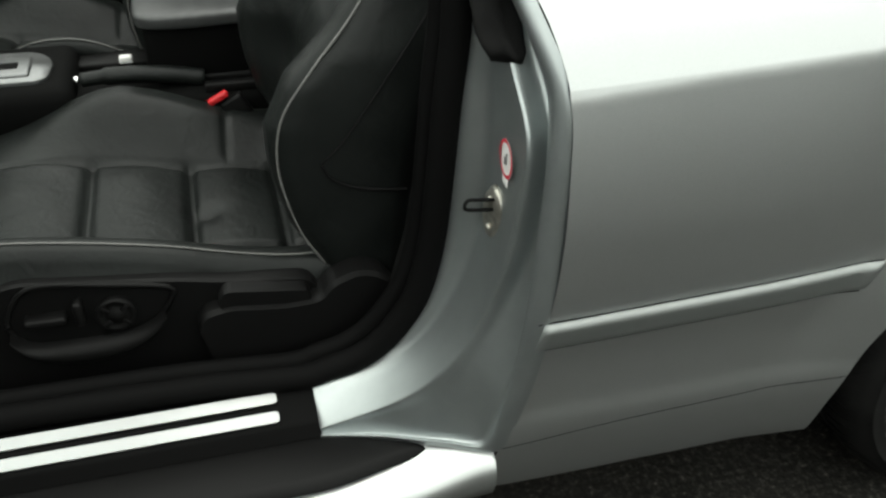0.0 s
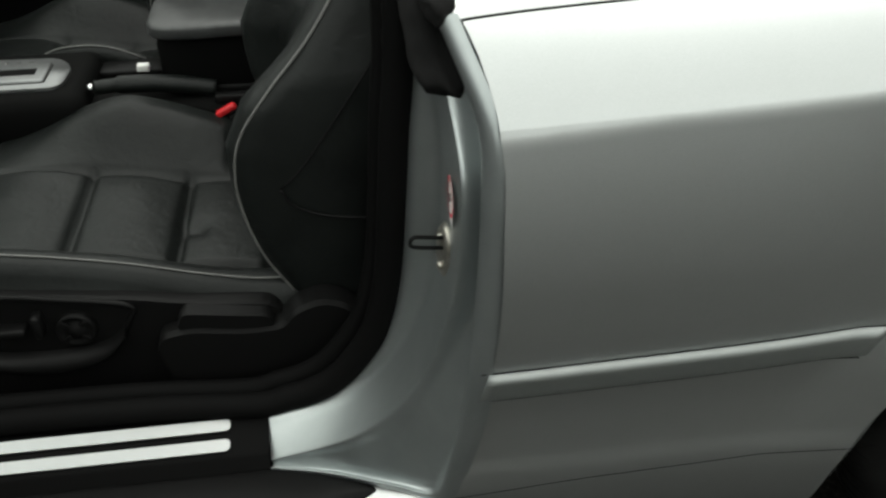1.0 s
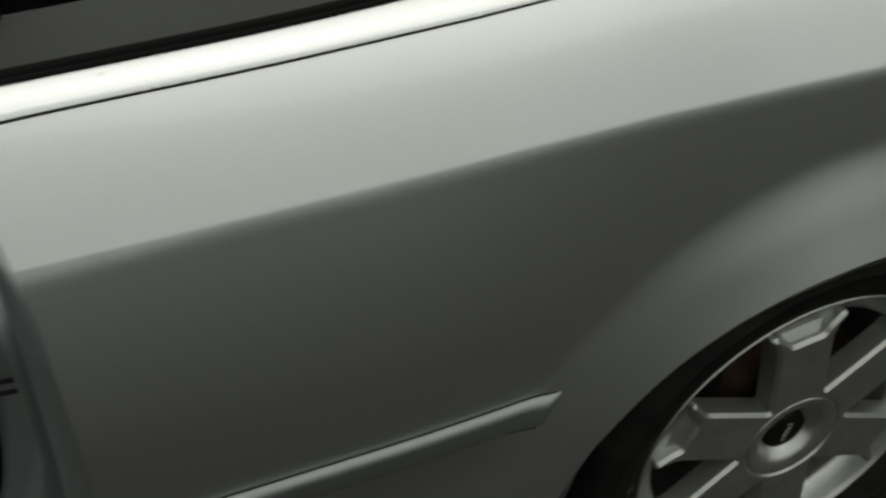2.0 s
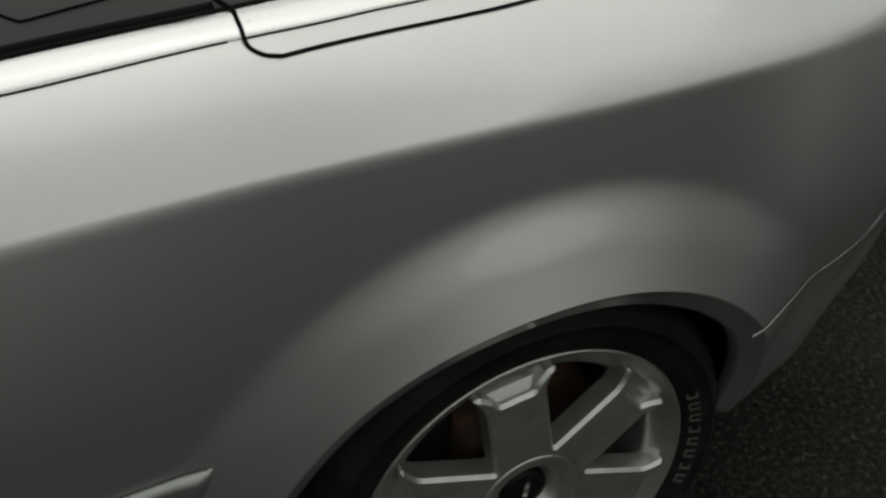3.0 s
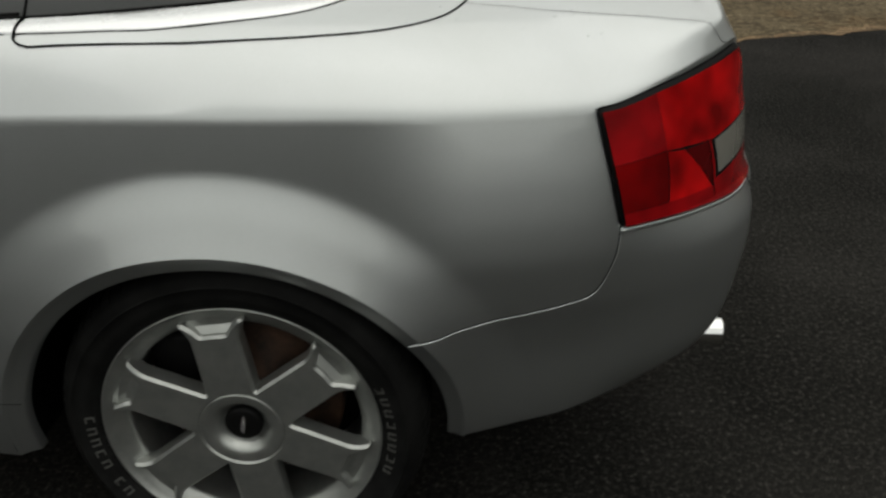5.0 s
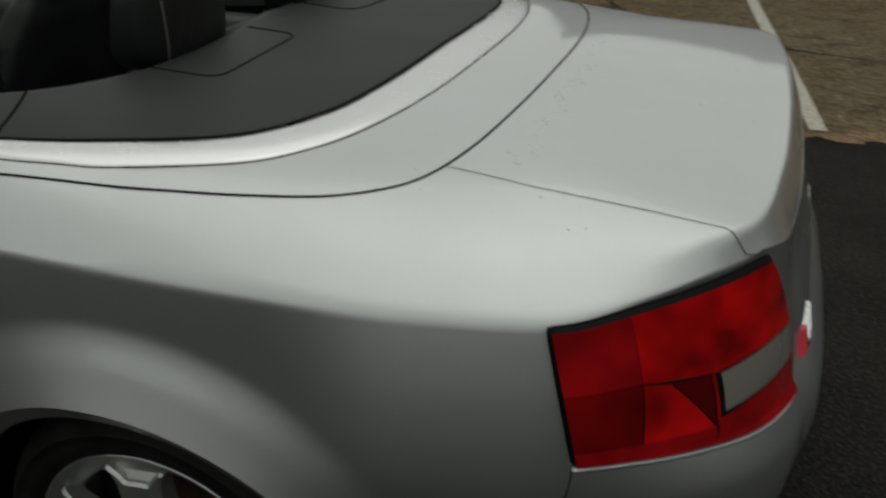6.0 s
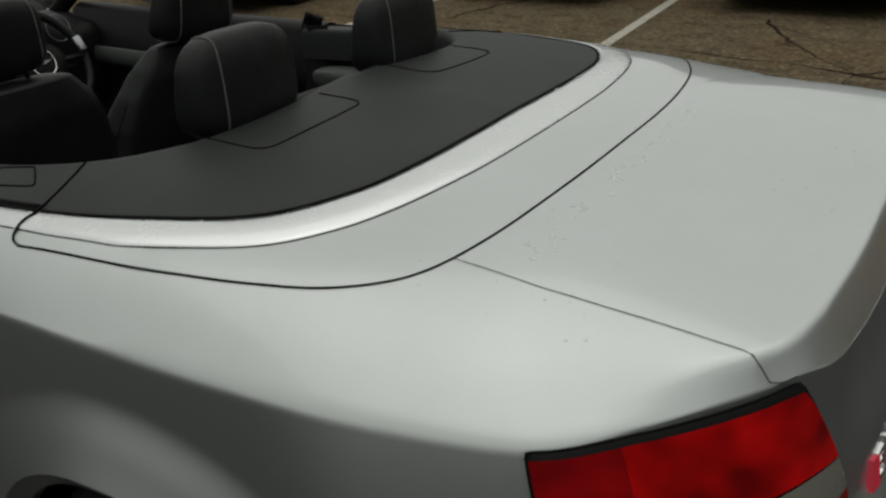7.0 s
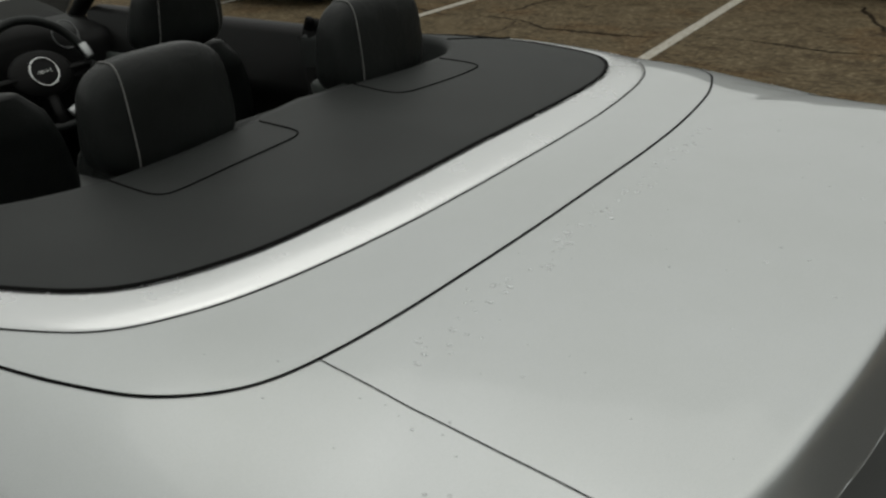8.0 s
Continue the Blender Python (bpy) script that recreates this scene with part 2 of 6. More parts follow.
def mesh_object(name, verts, faces, mat, parent=None, label="", smooth=True, normals=None):
    me = bpy.data.meshes.new(name)
    me.from_pydata([tuple(map(float, v)) for v in verts], [], [tuple(map(int, f)) for f in faces])
    me.materials.append(mat)
    me.polygons.foreach_set("use_smooth", [smooth] * len(me.polygons))
    me.update()
    if normals is not None:
        me.normals_split_custom_set_from_vertices([tuple(map(float, n)) for n in normals])
    ob = new(name, me)
    if parent is not None:
        ob.parent = parent
        ob.matrix_parent_inverse = parent.matrix_basis.inverted()
    return tagged(ob, label)


def part(name, bm, mat, parent=None, label="", smooth=True):
    """Links a bmesh as one mesh object under a thing or a part."""
    me = bpy.data.meshes.new(name)
    bm.to_mesh(me)
    bm.free()
    me.materials.append(mat)
    me.polygons.foreach_set("use_smooth", [smooth] * len(me.polygons))
    ob = new(name, me)
    if parent is not None:
        ob.parent = parent
        ob.matrix_parent_inverse = parent.matrix_basis.inverted()
    return tagged(ob, label)


def thing(name, label, category, place=(0, 0, 0), group="", kind=""):
    ob = new(name)
    ob.empty_display_size = 0.1
    ob.matrix_basis = Matrix.Translation(place)
    return tagged(ob, label, category, group, kind)


def grid_faces(nu, nv, flip=False, wrap=False):
    faces = []
    for i in range(nu - (0 if wrap else 1)):
        for j in range(nv - 1):
            a, b = i * nv + j, ((i + 1) % nu) * nv + j
            faces.append((a, a + 1, b + 1, b) if flip else (a, b, b + 1, a + 1))
    return faces


def grid_object(name, g, mat, parent, label="", flip=False, smooth=True):
    """A sheet from an array of nu x nv points."""
    g = np.asarray(g)
    return mesh_object(name, g.reshape(-1, 3), grid_faces(g.shape[0], g.shape[1], flip), mat, parent, label, smooth)


def loft(name, rings, mat, parent, label="", caps=True, smooth=True):
    """Closed rings joined to a skin."""
    r = np.asarray(rings, float)
    m, k = r.shape[:2]
    faces = []
    for i in range(m - 1):
        for j in range(k):
            a, b = i * k + j, i * k + (j + 1) % k
            faces.append((a, b, b + k, a + k))
    if caps:
        faces += [tuple(range(k))[::-1], tuple(range((m - 1) * k, m * k))]
    return mesh_object(name, r.reshape(-1, 3), faces, mat, parent, label, smooth)


def tube(name, points, radius, mat, parent, label="", sides=8, squash=1.0, up=(0, 0, 1)):
    """A tube along points; radius a number or one for each point."""
    p = np.asarray(points, float)
    rad = np.broadcast_to(radius, len(p))
    t = np.gradient(p, axis=0)
    t /= np.linalg.norm(t, axis=1, keepdims=True) + 1e-9
    side = np.cross(t, np.array(up, float))
    side /= np.linalg.norm(side, axis=1, keepdims=True) + 1e-9
    top = np.cross(side, t)
    a = np.linspace(0, 2 * np.pi, sides, endpoint=False)
    rings = [p[i] + rad[i] * (np.cos(a)[:, None] * side[i] + squash * np.sin(a)[:, None] * top[i]) for i in range(len(p))]
    return loft(name, rings, mat, parent, label)


def lathe(profile, centre, count=96, a0=0.0, a1=2 * np.pi):
    """Points of a profile (r, y) turned about the car's cross axis through centre (x, y, z)."""
    wrap = abs(a1 - a0 - 2 * np.pi) < 1e-6
    ang = np.linspace(a0, a1, count, endpoint=not wrap)
    pr = np.array(profile, float)
    g = np.zeros((count, len(pr), 3))
    g[:, :, 0] = centre[0] + np.cos(ang)[:, None] * pr[None, :, 0]
    g[:, :, 1] = centre[1] + pr[None, :, 1]
    g[:, :, 2] = centre[2] + np.sin(ang)[:, None] * pr[None, :, 0]
    return g, wrap


def lathe_object(name, profile, centre, mat, parent, label="", count=96, a0=0.0, a1=2 * np.pi, floor=None):
    g, wrap = lathe(profile, centre, count, a0, a1)
    if floor is not None:
        g[:, :, 2] = np.maximum(g[:, :, 2], floor)
    return mesh_object(name, g.reshape(-1, 3), grid_faces(g.shape[0], g.shape[1], wrap=wrap), mat, parent, label)


def box_bm(lo, hi, bevel=0.0, segments=2):
    bm = bmesh.new()
    bmesh.ops.create_cube(bm, size=1, matrix=Matrix.LocRotScale(((Vector(lo) + Vector(hi)) / 2), None, Vector(hi) - Vector(lo)))
    if bevel:
        bmesh.ops.bevel(bm, geom=bm.edges[:], offset=bevel, segments=segments, profile=0.5, affect="EDGES")
    return bm


def blob(name, centre, size, mat, parent, label="", power=2.6, bend=None, nu=36, nv=20):
    """A rounded cushion form: a superellipsoid, reshaped by bend(x, y, z) on the unit body."""
    us = np.linspace(-np.pi, np.pi, nu, endpoint=False)
    vs = np.linspace(-np.pi / 2, np.pi / 2, nv)
    p = lambda v: np.sign(v) * np.abs(v) ** (2 / power)
    g = np.zeros((nu, nv, 3))
    g[..., 0] = p(np.cos(us))[:, None] * p(np.cos(vs))[None]
    g[..., 1] = p(np.sin(us))[:, None] * p(np.cos(vs))[None]
    g[..., 2] = p(np.sin(vs))[None]
    if bend:
        g = bend(g)
    g = g * np.array(size) + np.array(centre)
    return mesh_object(name, g.reshape(-1, 3), grid_faces(nu, nv, wrap=True), mat, parent, label)


# ---- ground ----
def ground_sheet():
    verts = [(-400, -400, 0), (400, -400, 0), (400, 5.8, 0), (7, 5.6, 0), (1.4, 3.80, 0), (0, 3.70, 0), (-400, 3.70, 0), (400, 400, 0), (-400, 400, 0)]
    me = bpy.data.meshes.new("ground")
    me.from_pydata(verts, [], [(0, 1, 2, 3, 4, 5, 6), (6, 5, 4, 3, 2, 7, 8)])
    me.materials.append(ASPHALT)
    me.materials.append(OLD_TARMAC)
    me.polygons[1].material_index = 1
    tagged(new("ground", me), "dark fresh asphalt meeting weathered brown tarmac", "ground", kind="structure")


ground_sheet()


def strip_on_ground(name, points, width, mat, label, category, z=0.004, jitter=0.0, step=0.05, seed=1):
    rng = random.Random(seed)
    p = np.array(points, float)
    total = np.linalg.norm(np.diff(p, axis=0), axis=1).sum()
    p = spline(p, max(4, int(total / step)))
    t = np.gradient(p, axis=0)
    t /= np.linalg.norm(t, axis=1, keepdims=True)
    side = np.stack([-t[:, 1], t[:, 0]], 1)
    g = np.zeros((len(p), 2, 3))
    off = 0.0
    for i in range(len(p)):
        off = 0.8 * off + rng.uniform(-jitter, jitter)
        stretch = 0.45 + 1.25 * max(0.0, noise.noise(Vector((i * step * 1.7, seed * 3.1, 0.5))) + 0.12) * 2
        w = width * (rng.uniform(0.5, 1.2) * stretch if jitter else rng.uniform(0.97, 1.03))
        g[i, 0, :2] = p[i] + side[i] * (off - w / 2)
        g[i, 1, :2] = p[i] + side[i] * (off + w / 2)
    g[..., 2] = z
    return tagged(grid_object(name, g, mat, None, flip=False), label, category, kind="structure")


BAYS = [[(1.13, 3.86), (0.93, 5.4), (0.72, 6.9), (0.45, 8.9)], [(-1.50, 3.86), (-1.571, 5.0), (-1.79, 8.1), (-1.85, 8.9)], [(-4.10, 3.86), (-4.05, 6.7), (-4.02, 8.9)], [(-6.6, 3.86), (-6.5, 8.9)], [(3.6, 4.60), (3.2, 8.9)]]
for n, pts in enumerate(BAYS):
    strip_on_ground("bay_line", pts, 0.09, LINE_PAINT, "worn white painted parking bay line", "road marking", seed=n)
DIRT = material("orange_dirt", (0.14, 0.075, 0.03), 0.95)
n = noise_node(DIRT, 30, 6, 0.8)
to_color(DIRT, ramp(DIRT, n.outputs["Fac"], [(0.36, (0.03, 0.02, 0.010)), (0.5, (0.13, 0.075, 0.030)), (0.66, (0.26, 0.19, 0.10))]))
strip_on_ground("dirt_edge", [(-12, 3.74), (-4, 3.75), (0, 3.74), (1.4, 3.84), (3, 4.35), (7, 5.63), (12, 5.66)], 0.13, DIRT, "orange dirt along the edge of the asphalt", "dirt", z=0.003, jitter=0.03, step=0.04, seed=44)


def ragged(points, step=0.22, swing=0.05, seed=3):
    """Breaks a line into short uneven lengths."""
    rng = random.Random(seed)
    out = [points[0]]
    for (xa, ya), (xb, yb) in zip(points, points[1:]):
        count = max(1, int(math.hypot(xb - xa, yb - ya) / step))
        for k in range(1, count + 1):
            t = k / count
            out.append((xa + (xb - xa) * t + rng.uniform(-swing, swing) * 0.5, ya + (yb - ya) * t + rng.uniform(-swing, swing)))
    return out


CRACKS = [
    [(-7, 6.2), (-4.4, 6.15), (-3.17, 6.03), (-2.3, 5.80), (-1.42, 5.95), (-0.81, 5.93), (-0.22, 5.84), (0.19, 5.70), (1.6, 5.5), (4, 5.4)],
    [(-3.42, 6.06), (-3.35, 6.75), (-3.1, 8.0)],
    [(-3.10, 6.02), (-3.05, 5.4), (-3.2, 4.4)],
    [(-0.75, 7.4), (-0.51, 6.86), (-0.2, 6.3), (0.19, 5.70), (0.15, 5.2)],
    [(0.19, 5.70), (0.6, 6.1), (1.2, 6.0)],
]
for n, pts in enumerate(CRACKS):
    strip_on_ground("ground_crack", ragged(pts, seed=n), 0.020, CRACK, "dark crack in the brown tarmac", "crack", z=0.003, jitter=0.012, step=0.025, seed=20 + n)


# ---- the car: outer skin ----
CAR = thing("car", "silver open-top convertible car with black leather seats, standing on asphalt", "car")

# plan of the shoulder crease: x, y, height of the crease, softness of the shoulder
SHOULDER = np.array([
    (-1.00, 0.030, 0.850, 0.082), (-0.86, 0.023, 0.855, 0.075), (-0.58, 0.020, 0.867, 0.068), (-0.30, 0.019, 0.881, 0.064),
    (0.00, 0.020, 0.888, 0.092), (0.25, 0.034, 0.890, 0.112), (0.43, 0.066, 0.889, 0.127), (0.569, 0.108, 0.888, 0.130),
    (0.68, 0.177, 0.907, 0.096), (0.76, 0.247, 0.925, 0.066), (0.810, 0.312, 0.937, 0.058), (0.838, 0.390, 0.922, 0.046),
    (0.850, 0.490, 0.909, 0.060), (0.861, 0.640, 0.905, 0.064), (0.866, C, 0.904, 0.066)])
LINE = spline(SHOULDER[:, :2], 1400)
LINE_S = np.r_[0, np.cumsum(np.linalg.norm(np.diff(LINE, axis=0), axis=1))]
S_END = LINE_S[-1]
knots = [LINE_S[np.argmin(((LINE - p) ** 2).sum(1))] for p in SHOULDER[:, :2]]
knots[0], knots[-1] = 0.0, S_END
crease_z = smooth_curve(knots, SHOULDER[:, 2])
shoulder_l = smooth_curve(knots, SHOULDER[:, 3])
deck_z = smooth_curve((-1.0, -0.88, -0.62, -0.49, -0.3, 0.0, 0.3, 0.45, 0.6, 0.70, 0.75, 0.78, 0.883), (1.000, 0.997, 0.988, 0.989, 0.996, 0.997, 0.995, 0.992, 0.985, 0.978, 0.974, 0.970, 0.963))
LINE_T = np.gradient(LINE, axis=0)
LINE_T /= np.linalg.norm(LINE_T, axis=1, keepdims=True)
s_of_x = lambda x: np.interp(x, LINE[:, 0], LINE_S)


def line_at(s):
    x, y = np.interp(s, LINE_S, LINE[:, 0]), np.interp(s, LINE_S, LINE[:, 1])
    tx, ty = np.interp(s, LINE_S, LINE_T[:, 0]), np.interp(s, LINE_S, LINE_T[:, 1])
    return np.stack([x, y], -1), np.stack([ty, -tx], -1)


side_out = smooth_curve((0.18, 0.22, 0.28, 0.335, 0.36, 0.385, 0.42, 0.47, 0.52, 0.56, 0.62, 0.68, 0.74, 0.80, 0.86, 0.875, 0.93, 1.0),
                        (-0.045, -0.020, 0.001, 0.0115, 0.0145, 0.0150, 0.0115, 0.0112, 0.0148, 0.0180, 0.0218, 0.0222, 0.0186, 0.0118, 0.0026, 0.0, -0.014, -0.03))
quarter_out = smooth_curve((0.18, 0.26, 0.30, 0.36, 0.45, 0.52, 0.56, 0.60, 0.66, 0.70, 0.77, 0.85, 0.888, 0.95),
                           (-0.075, -0.040, -0.022, -0.010, 0.002, 0.018, 0.030, 0.037, 0.0435, 0.0408, 0.0295, 0.0102, 0.0, -0.012))
tail_out = smooth_curve((0.18, 0.26, 0.30, 0.36, 0.41, 0.50, 0.58, 0.62, 0.66, 0.69, 0.70, 0.77, 0.85, 0.95),
                        (-0.12, -0.07, -0.03, 0.030, 0.054, 0.070, 0.077, 0.074, 0.058, 0.040, 0.034, 0.026, 0.012, 0.0))
ARCH_X, ARCH_Z, ARCH_R = -0.008, 0.290, 0.364
ARCH_EDGE = ARCH_R + 0.032  # firm edge where the flare turns in to the lip


def ease(x, a, b):
    t = np.clip((x - a) / (b - a), 0, 1)
    return t * t * (3 - 2 * t)


def flank(s, z, out=0.0):
    """Points of the side and tail at the arc length s and height z."""
    s, z = np.broadcast_arrays(np.asarray(s, float), np.asarray(z, float))
    p, nrm = line_at(s)
    quarter, tail = ease(p[..., 0], 0.18, 0.40), ease(p[..., 0], 0.56, 0.84)
    level = z + (0.875 - crease_z(s)) * ease(z, 0.62, 0.87)
    rear = tail_out(z) - tail_out(crease_z(s)) * ease(z, 0.70, 0.86)
    d = (1 - quarter) * side_out(level) + quarter * ((1 - tail) * quarter_out(z) + tail * rear)
    # the panel draws in round the wheel, and the flare stands out from it
    d = d * (1 - 0.62 * (1 - ease(np.abs(p[..., 0]), 0.20, 0.60)) * ease(z, 0.3, 0.5) * (1 - quarter))
    r = np.hypot(p[..., 0] - ARCH_X, z - ARCH_Z)
    swell = np.clip(1 - (r - ARCH_EDGE) / 0.118, 0, 1.0)
    rise = 0.10 * ease(swell, 0.0, 0.6) + 0.90 * swell ** 1.3
    d = d + 0.045 * rise * (0.62 + 0.38 * ease(p[..., 0], -0.36, -0.02)) * (1 - 0.28 * ease(p[..., 0], 0.16, 0.38)) * (0.35 + 0.65 * ease(z, 0.30, 0.54))
    # the boot's rear face stands out below its top edge
    d = d + 0.016 * ease(p[..., 1], 0.41, 0.52) * ease(-z, -0.925, -0.72)
    d = d + out
    return np.stack([p[..., 0] + nrm[..., 0] * d, p[..., 1] + nrm[..., 1] * d, z], -1)


def deck(x, y, up=0.0):
    """Points of the shoulder and deck above the crease."""
    x, y = np.broadcast_arrays(np.asarray(x, float), np.asarray(y, float))
    flat = np.stack([x.ravel(), np.minimum(y.ravel(), 2 * C - y.ravel())], -1)
    near = np.array([np.argmin(((LINE - q) ** 2).sum(1)) for q in flat])
    e = np.linalg.norm(LINE[near] - flat, axis=1)
    zc, le = crease_z(LINE_S[near]), shoulder_l(LINE_S[near])
    top = deck_z(flat[:, 0]) + ease(flat[:, 0], 0.20, 0.44) * (0.024 * (1 - ((flat[:, 1] - C) / C) ** 2) - 0.012)
    # a soft shoulder along the side, a firm edge round the boot
    t = e / le
    firm = ease(LINE[near][:, 0], 0.64, 0.81)
    k = e / np.interp(LINE[near][:, 0], (0.62, 0.70, 0.76, 0.784, 0.810, 0.838, 0.851, 0.867), (0.030, 0.029, 0.023, 0.020, 0.023, 0.031, 0.030, 0.031))
    z = zc + (top - zc) * ((1 - firm) * np.tanh(t) + firm * k / (1 + k**11) ** (1 / 11)) + up
    return np.stack([x, y, z.reshape(x.shape)], -1)


def mirrored(g):
    g = np.array(g, float)
    g[..., 1] = 2 * C - g[..., 1]
    return g


door_edge = smooth_curve((0.20, 0.34, 0.40, 0.466, 0.54, 0.69, 0.80, 0.855, 0.90, 0.955, 1.0), (-0.93, -0.908, -0.888, -0.873, -0.862, -0.853, -0.853, -0.859, -0.872, -0.897, -0.915))
gap_plan = [(-0.262, 0.080), (-0.17, 0.090), (-0.04, 0.105), (0.038, 0.118), (0.105, 0.129), (0.172, 0.145), (0.25, 0.169), (0.326, 0.222), (0.349, 0.255), (0.367, 0.301), (0.387, 0.41), (0.399, 0.60), (0.402, 0.75), (0.402, C)]
GAP_LINE = spline(gap_plan, 120)
for _ in range(14):
    GAP_LINE[1:-1] += 0.5 * (0.5 * (GAP_LINE[2:] + GAP_LINE[:-2]) - GAP_LINE[1:-1])
# the skin splits along the panel gaps
SEAM = [(0.288, 0.5265), (0.305, 0.529), (0.335, 0.532), (0.37, 0.543), (0.45, 0.552), (0.54, 0.567), (0.572, 0.577), (0.588, 0.605), (0.599, 0.65), (0.604, 0.697)]
seam_z = smooth_curve([x for x, z in SEAM], [z for x, z in SEAM])


def skin():
    ss = np.r_[np.linspace(0, s_of_x(-0.70), 26)[:-1], np.linspace(s_of_x(-0.70), S_END, 250)]
    fr = np.linspace(0, 1, 80)
    x_of = line_at(ss)[0][:, 0]
    low = smooth_curve((-1.0, 0.30, 0.37, 0.60, 0.80, 0.883), (0.245, 0.255, 0.280, 0.306, 0.328, 0.335))(x_of)
    hi = crease_z(ss)
    zz = low[:, None] + (hi - low)[:, None] * fr[None]
    sx = np.repeat(ss[:, None], len(fr), 1)
    # the front edge follows the door opening
    k = s_of_x(-0.70)
    front = s_of_x(door_edge(zz))
    sx = np.where(sx < k, front + (k - front) * sx / k, sx)
    x2 = np.interp(sx, LINE_S, LINE[:, 0])

    def inside(x, z):
        return np.where(z > ARCH_Z, np.hypot(x - ARCH_X, z - ARCH_Z) < ARCH_EDGE, np.abs(x - ARCH_X) < ARCH_EDGE + 0.002)
    faces = [f for f in grid_faces(len(ss), len(fr))]
    flat_x, flat_z, flat_s = x2.ravel(), zz.ravel().copy(), sx.ravel().copy()
    cx = np.array([flat_x[list(f)].mean() for f in faces])
    cz = np.array([flat_z[list(f)].mean() for f in faces])
    keep = ~inside(cx, cz)
    # pull the cut edge onto the arch
    used = set()
    for f, kf in zip(faces, keep):
        if kf:
            used.update(f)
    cut = set()
    for f, kf in zip(faces, keep):
        if not kf:
            cut.update(f)
    for v in used & cut:
        x, z = flat_x[v], flat_z[v]
        if z > ARCH_Z:
            q = ARCH_EDGE / max(1e-6, np.hypot(x - ARCH_X, z - ARCH_Z))
            x, z = ARCH_X + (x - ARCH_X) * q, ARCH_Z + (z - ARCH_Z) * q
        else:
            x = ARCH_X + math.copysign(ARCH_EDGE, x)
        flat_s[v], flat_z[v] = s_of_x(x), z
    side = flank(flat_s, flat_z)
    side_faces, bumper_faces = [], []
    for f, kf, x, z in zip(faces, keep, cx, cz):
        if kf:
            below = x > 0.2 and (z < seam_z(x) if x < 0.604 else z < 0.70)
            (bumper_faces if below else side_faces).append(f)
    # shoulder and deck in cross sections
    xs = line_at(ss)[0][:, 0]
    y0 = line_at(ss)[0][:, 1]
    blend = ease(xs, -0.06, 0.06)
    strip_y = np.interp(xs, (-1.0, -0.899, -0.60, -0.287, -0.064, 0.095), (0.0765, 0.0795, 0.0885, 0.101, 0.136, 0.201)) + 0.007
    y1 = np.minimum((1 - blend) * strip_y + blend * C, C)
    tau = np.linspace(0, 1, 44) ** 1.6
    gx = np.repeat(xs[:, None], len(tau), 1)
    gy = y0[:, None] + (y1 - y0)[:, None] * tau[None]
    g = deck(gx, gy)
    # the front end of the shoulder follows the door opening as well
    fx = door_edge(g[..., 2])
    m = gx < -0.70
    gx2 = np.where(m, fx + (-0.70 - fx) * (gx - xs[0]) / (-0.70 - xs[0]), gx)
    g = deck(gx2, gy + (np.interp(gx2, LINE[:, 0], LINE[:, 1]) - y0[:, None]) * (1 - tau)[None])
    g[:, 0] = side.reshape(len(ss), len(fr), 3)[:, -1]
    n_side = len(side)
    top_faces = grid_faces(*g.shape[:2])
    tops = g.reshape(-1, 3)
    allv = np.vstack([side, tops])
    groups = {"quarter_panel": list(side_faces), "bumper": bumper_faces, "boot_lid": [], "hood_cover_panel": []}
    gap_x_of_y = lambda y: np.interp(y, GAP_LINE[:, 1], GAP_LINE[:, 0])
    for f in top_faces:
        c = tops[list(f)].mean(0)
        f2 = tuple(v + n_side for v in f)
        if c[0] < gap_x_of_y(c[1]) and c[1] > np.interp(c[0], GAP_LINE[:60, 0], GAP_LINE[:60, 1]) and c[0] > -0.29:
            groups["hood_cover_panel"].append(f2)
        elif c[1] > 0.284 and c[0] > 0.35:
            groups["boot_lid"].append(f2)
        else:
            groups["quarter_panel"].append(f2)
    move = [f for f in groups["quarter_panel"] if max(f) < n_side and allv[list(f)].mean(0)[1] > 0.47 and allv[list(f)].mean(0)[2] > 0.70]
    groups["boot_lid"] += move
    drop = set(move)
    groups["quarter_panel"] = [f for f in groups["quarter_panel"] if f not in drop]
    return allv, groups


SKIN, GROUPS = skin()


def vertex_normals(verts, faces):
    n = np.zeros_like(verts)
    f = np.array(faces)
    a, b, c, d = (verts[f[:, i]] for i in range(4))
    fn = np.cross(c - a, d - b)
    for i in range(4):
        np.add.at(n, f[:, i], fn)
    return n / (np.linalg.norm(n, axis=1, keepdims=True) + 1e-12)


SKIN_N = vertex_normals(SKIN, [f for fs in GROUPS.values() for f in fs])


def soften_crease():
    """The side's upper rows and the deck's first rows turn smoothly into each other."""
    n_fr, n_tau = 80, 44
    cols = len(SKIN) // (n_fr + n_tau)
    a, b = np.arange(cols) * n_fr + n_fr - 1, cols * n_fr + np.arange(cols) * n_tau
    low, high = SKIN_N[a - 2].copy(), SKIN_N[b + 5].copy()
    keep = ease(SKIN[a][:, 0], 0.62, 0.74)[:, None]
    for row, w in [(a - 1, 0.18), (a, 0.5)] + [(b + k, 0.5 + 0.5 * ease(k / 5, 0, 1)) for k in range(5)]:
        m = keep * SKIN_N[row] + (1 - keep) * ((1 - w) * low + w * high)
        SKIN_N[row] = m / (np.linalg.norm(m, axis=1, keepdims=True) + 1e-9)


soften_crease()


def submesh(faces, flip=False):
    used = sorted({v for f in faces for v in f})
    idx = {v: i for i, v in enumerate(used)}
    fs = [tuple(idx[v] for v in (f[::-1] if flip else f)) for f in faces]
    return SKIN[used], fs, SKIN_N[used]


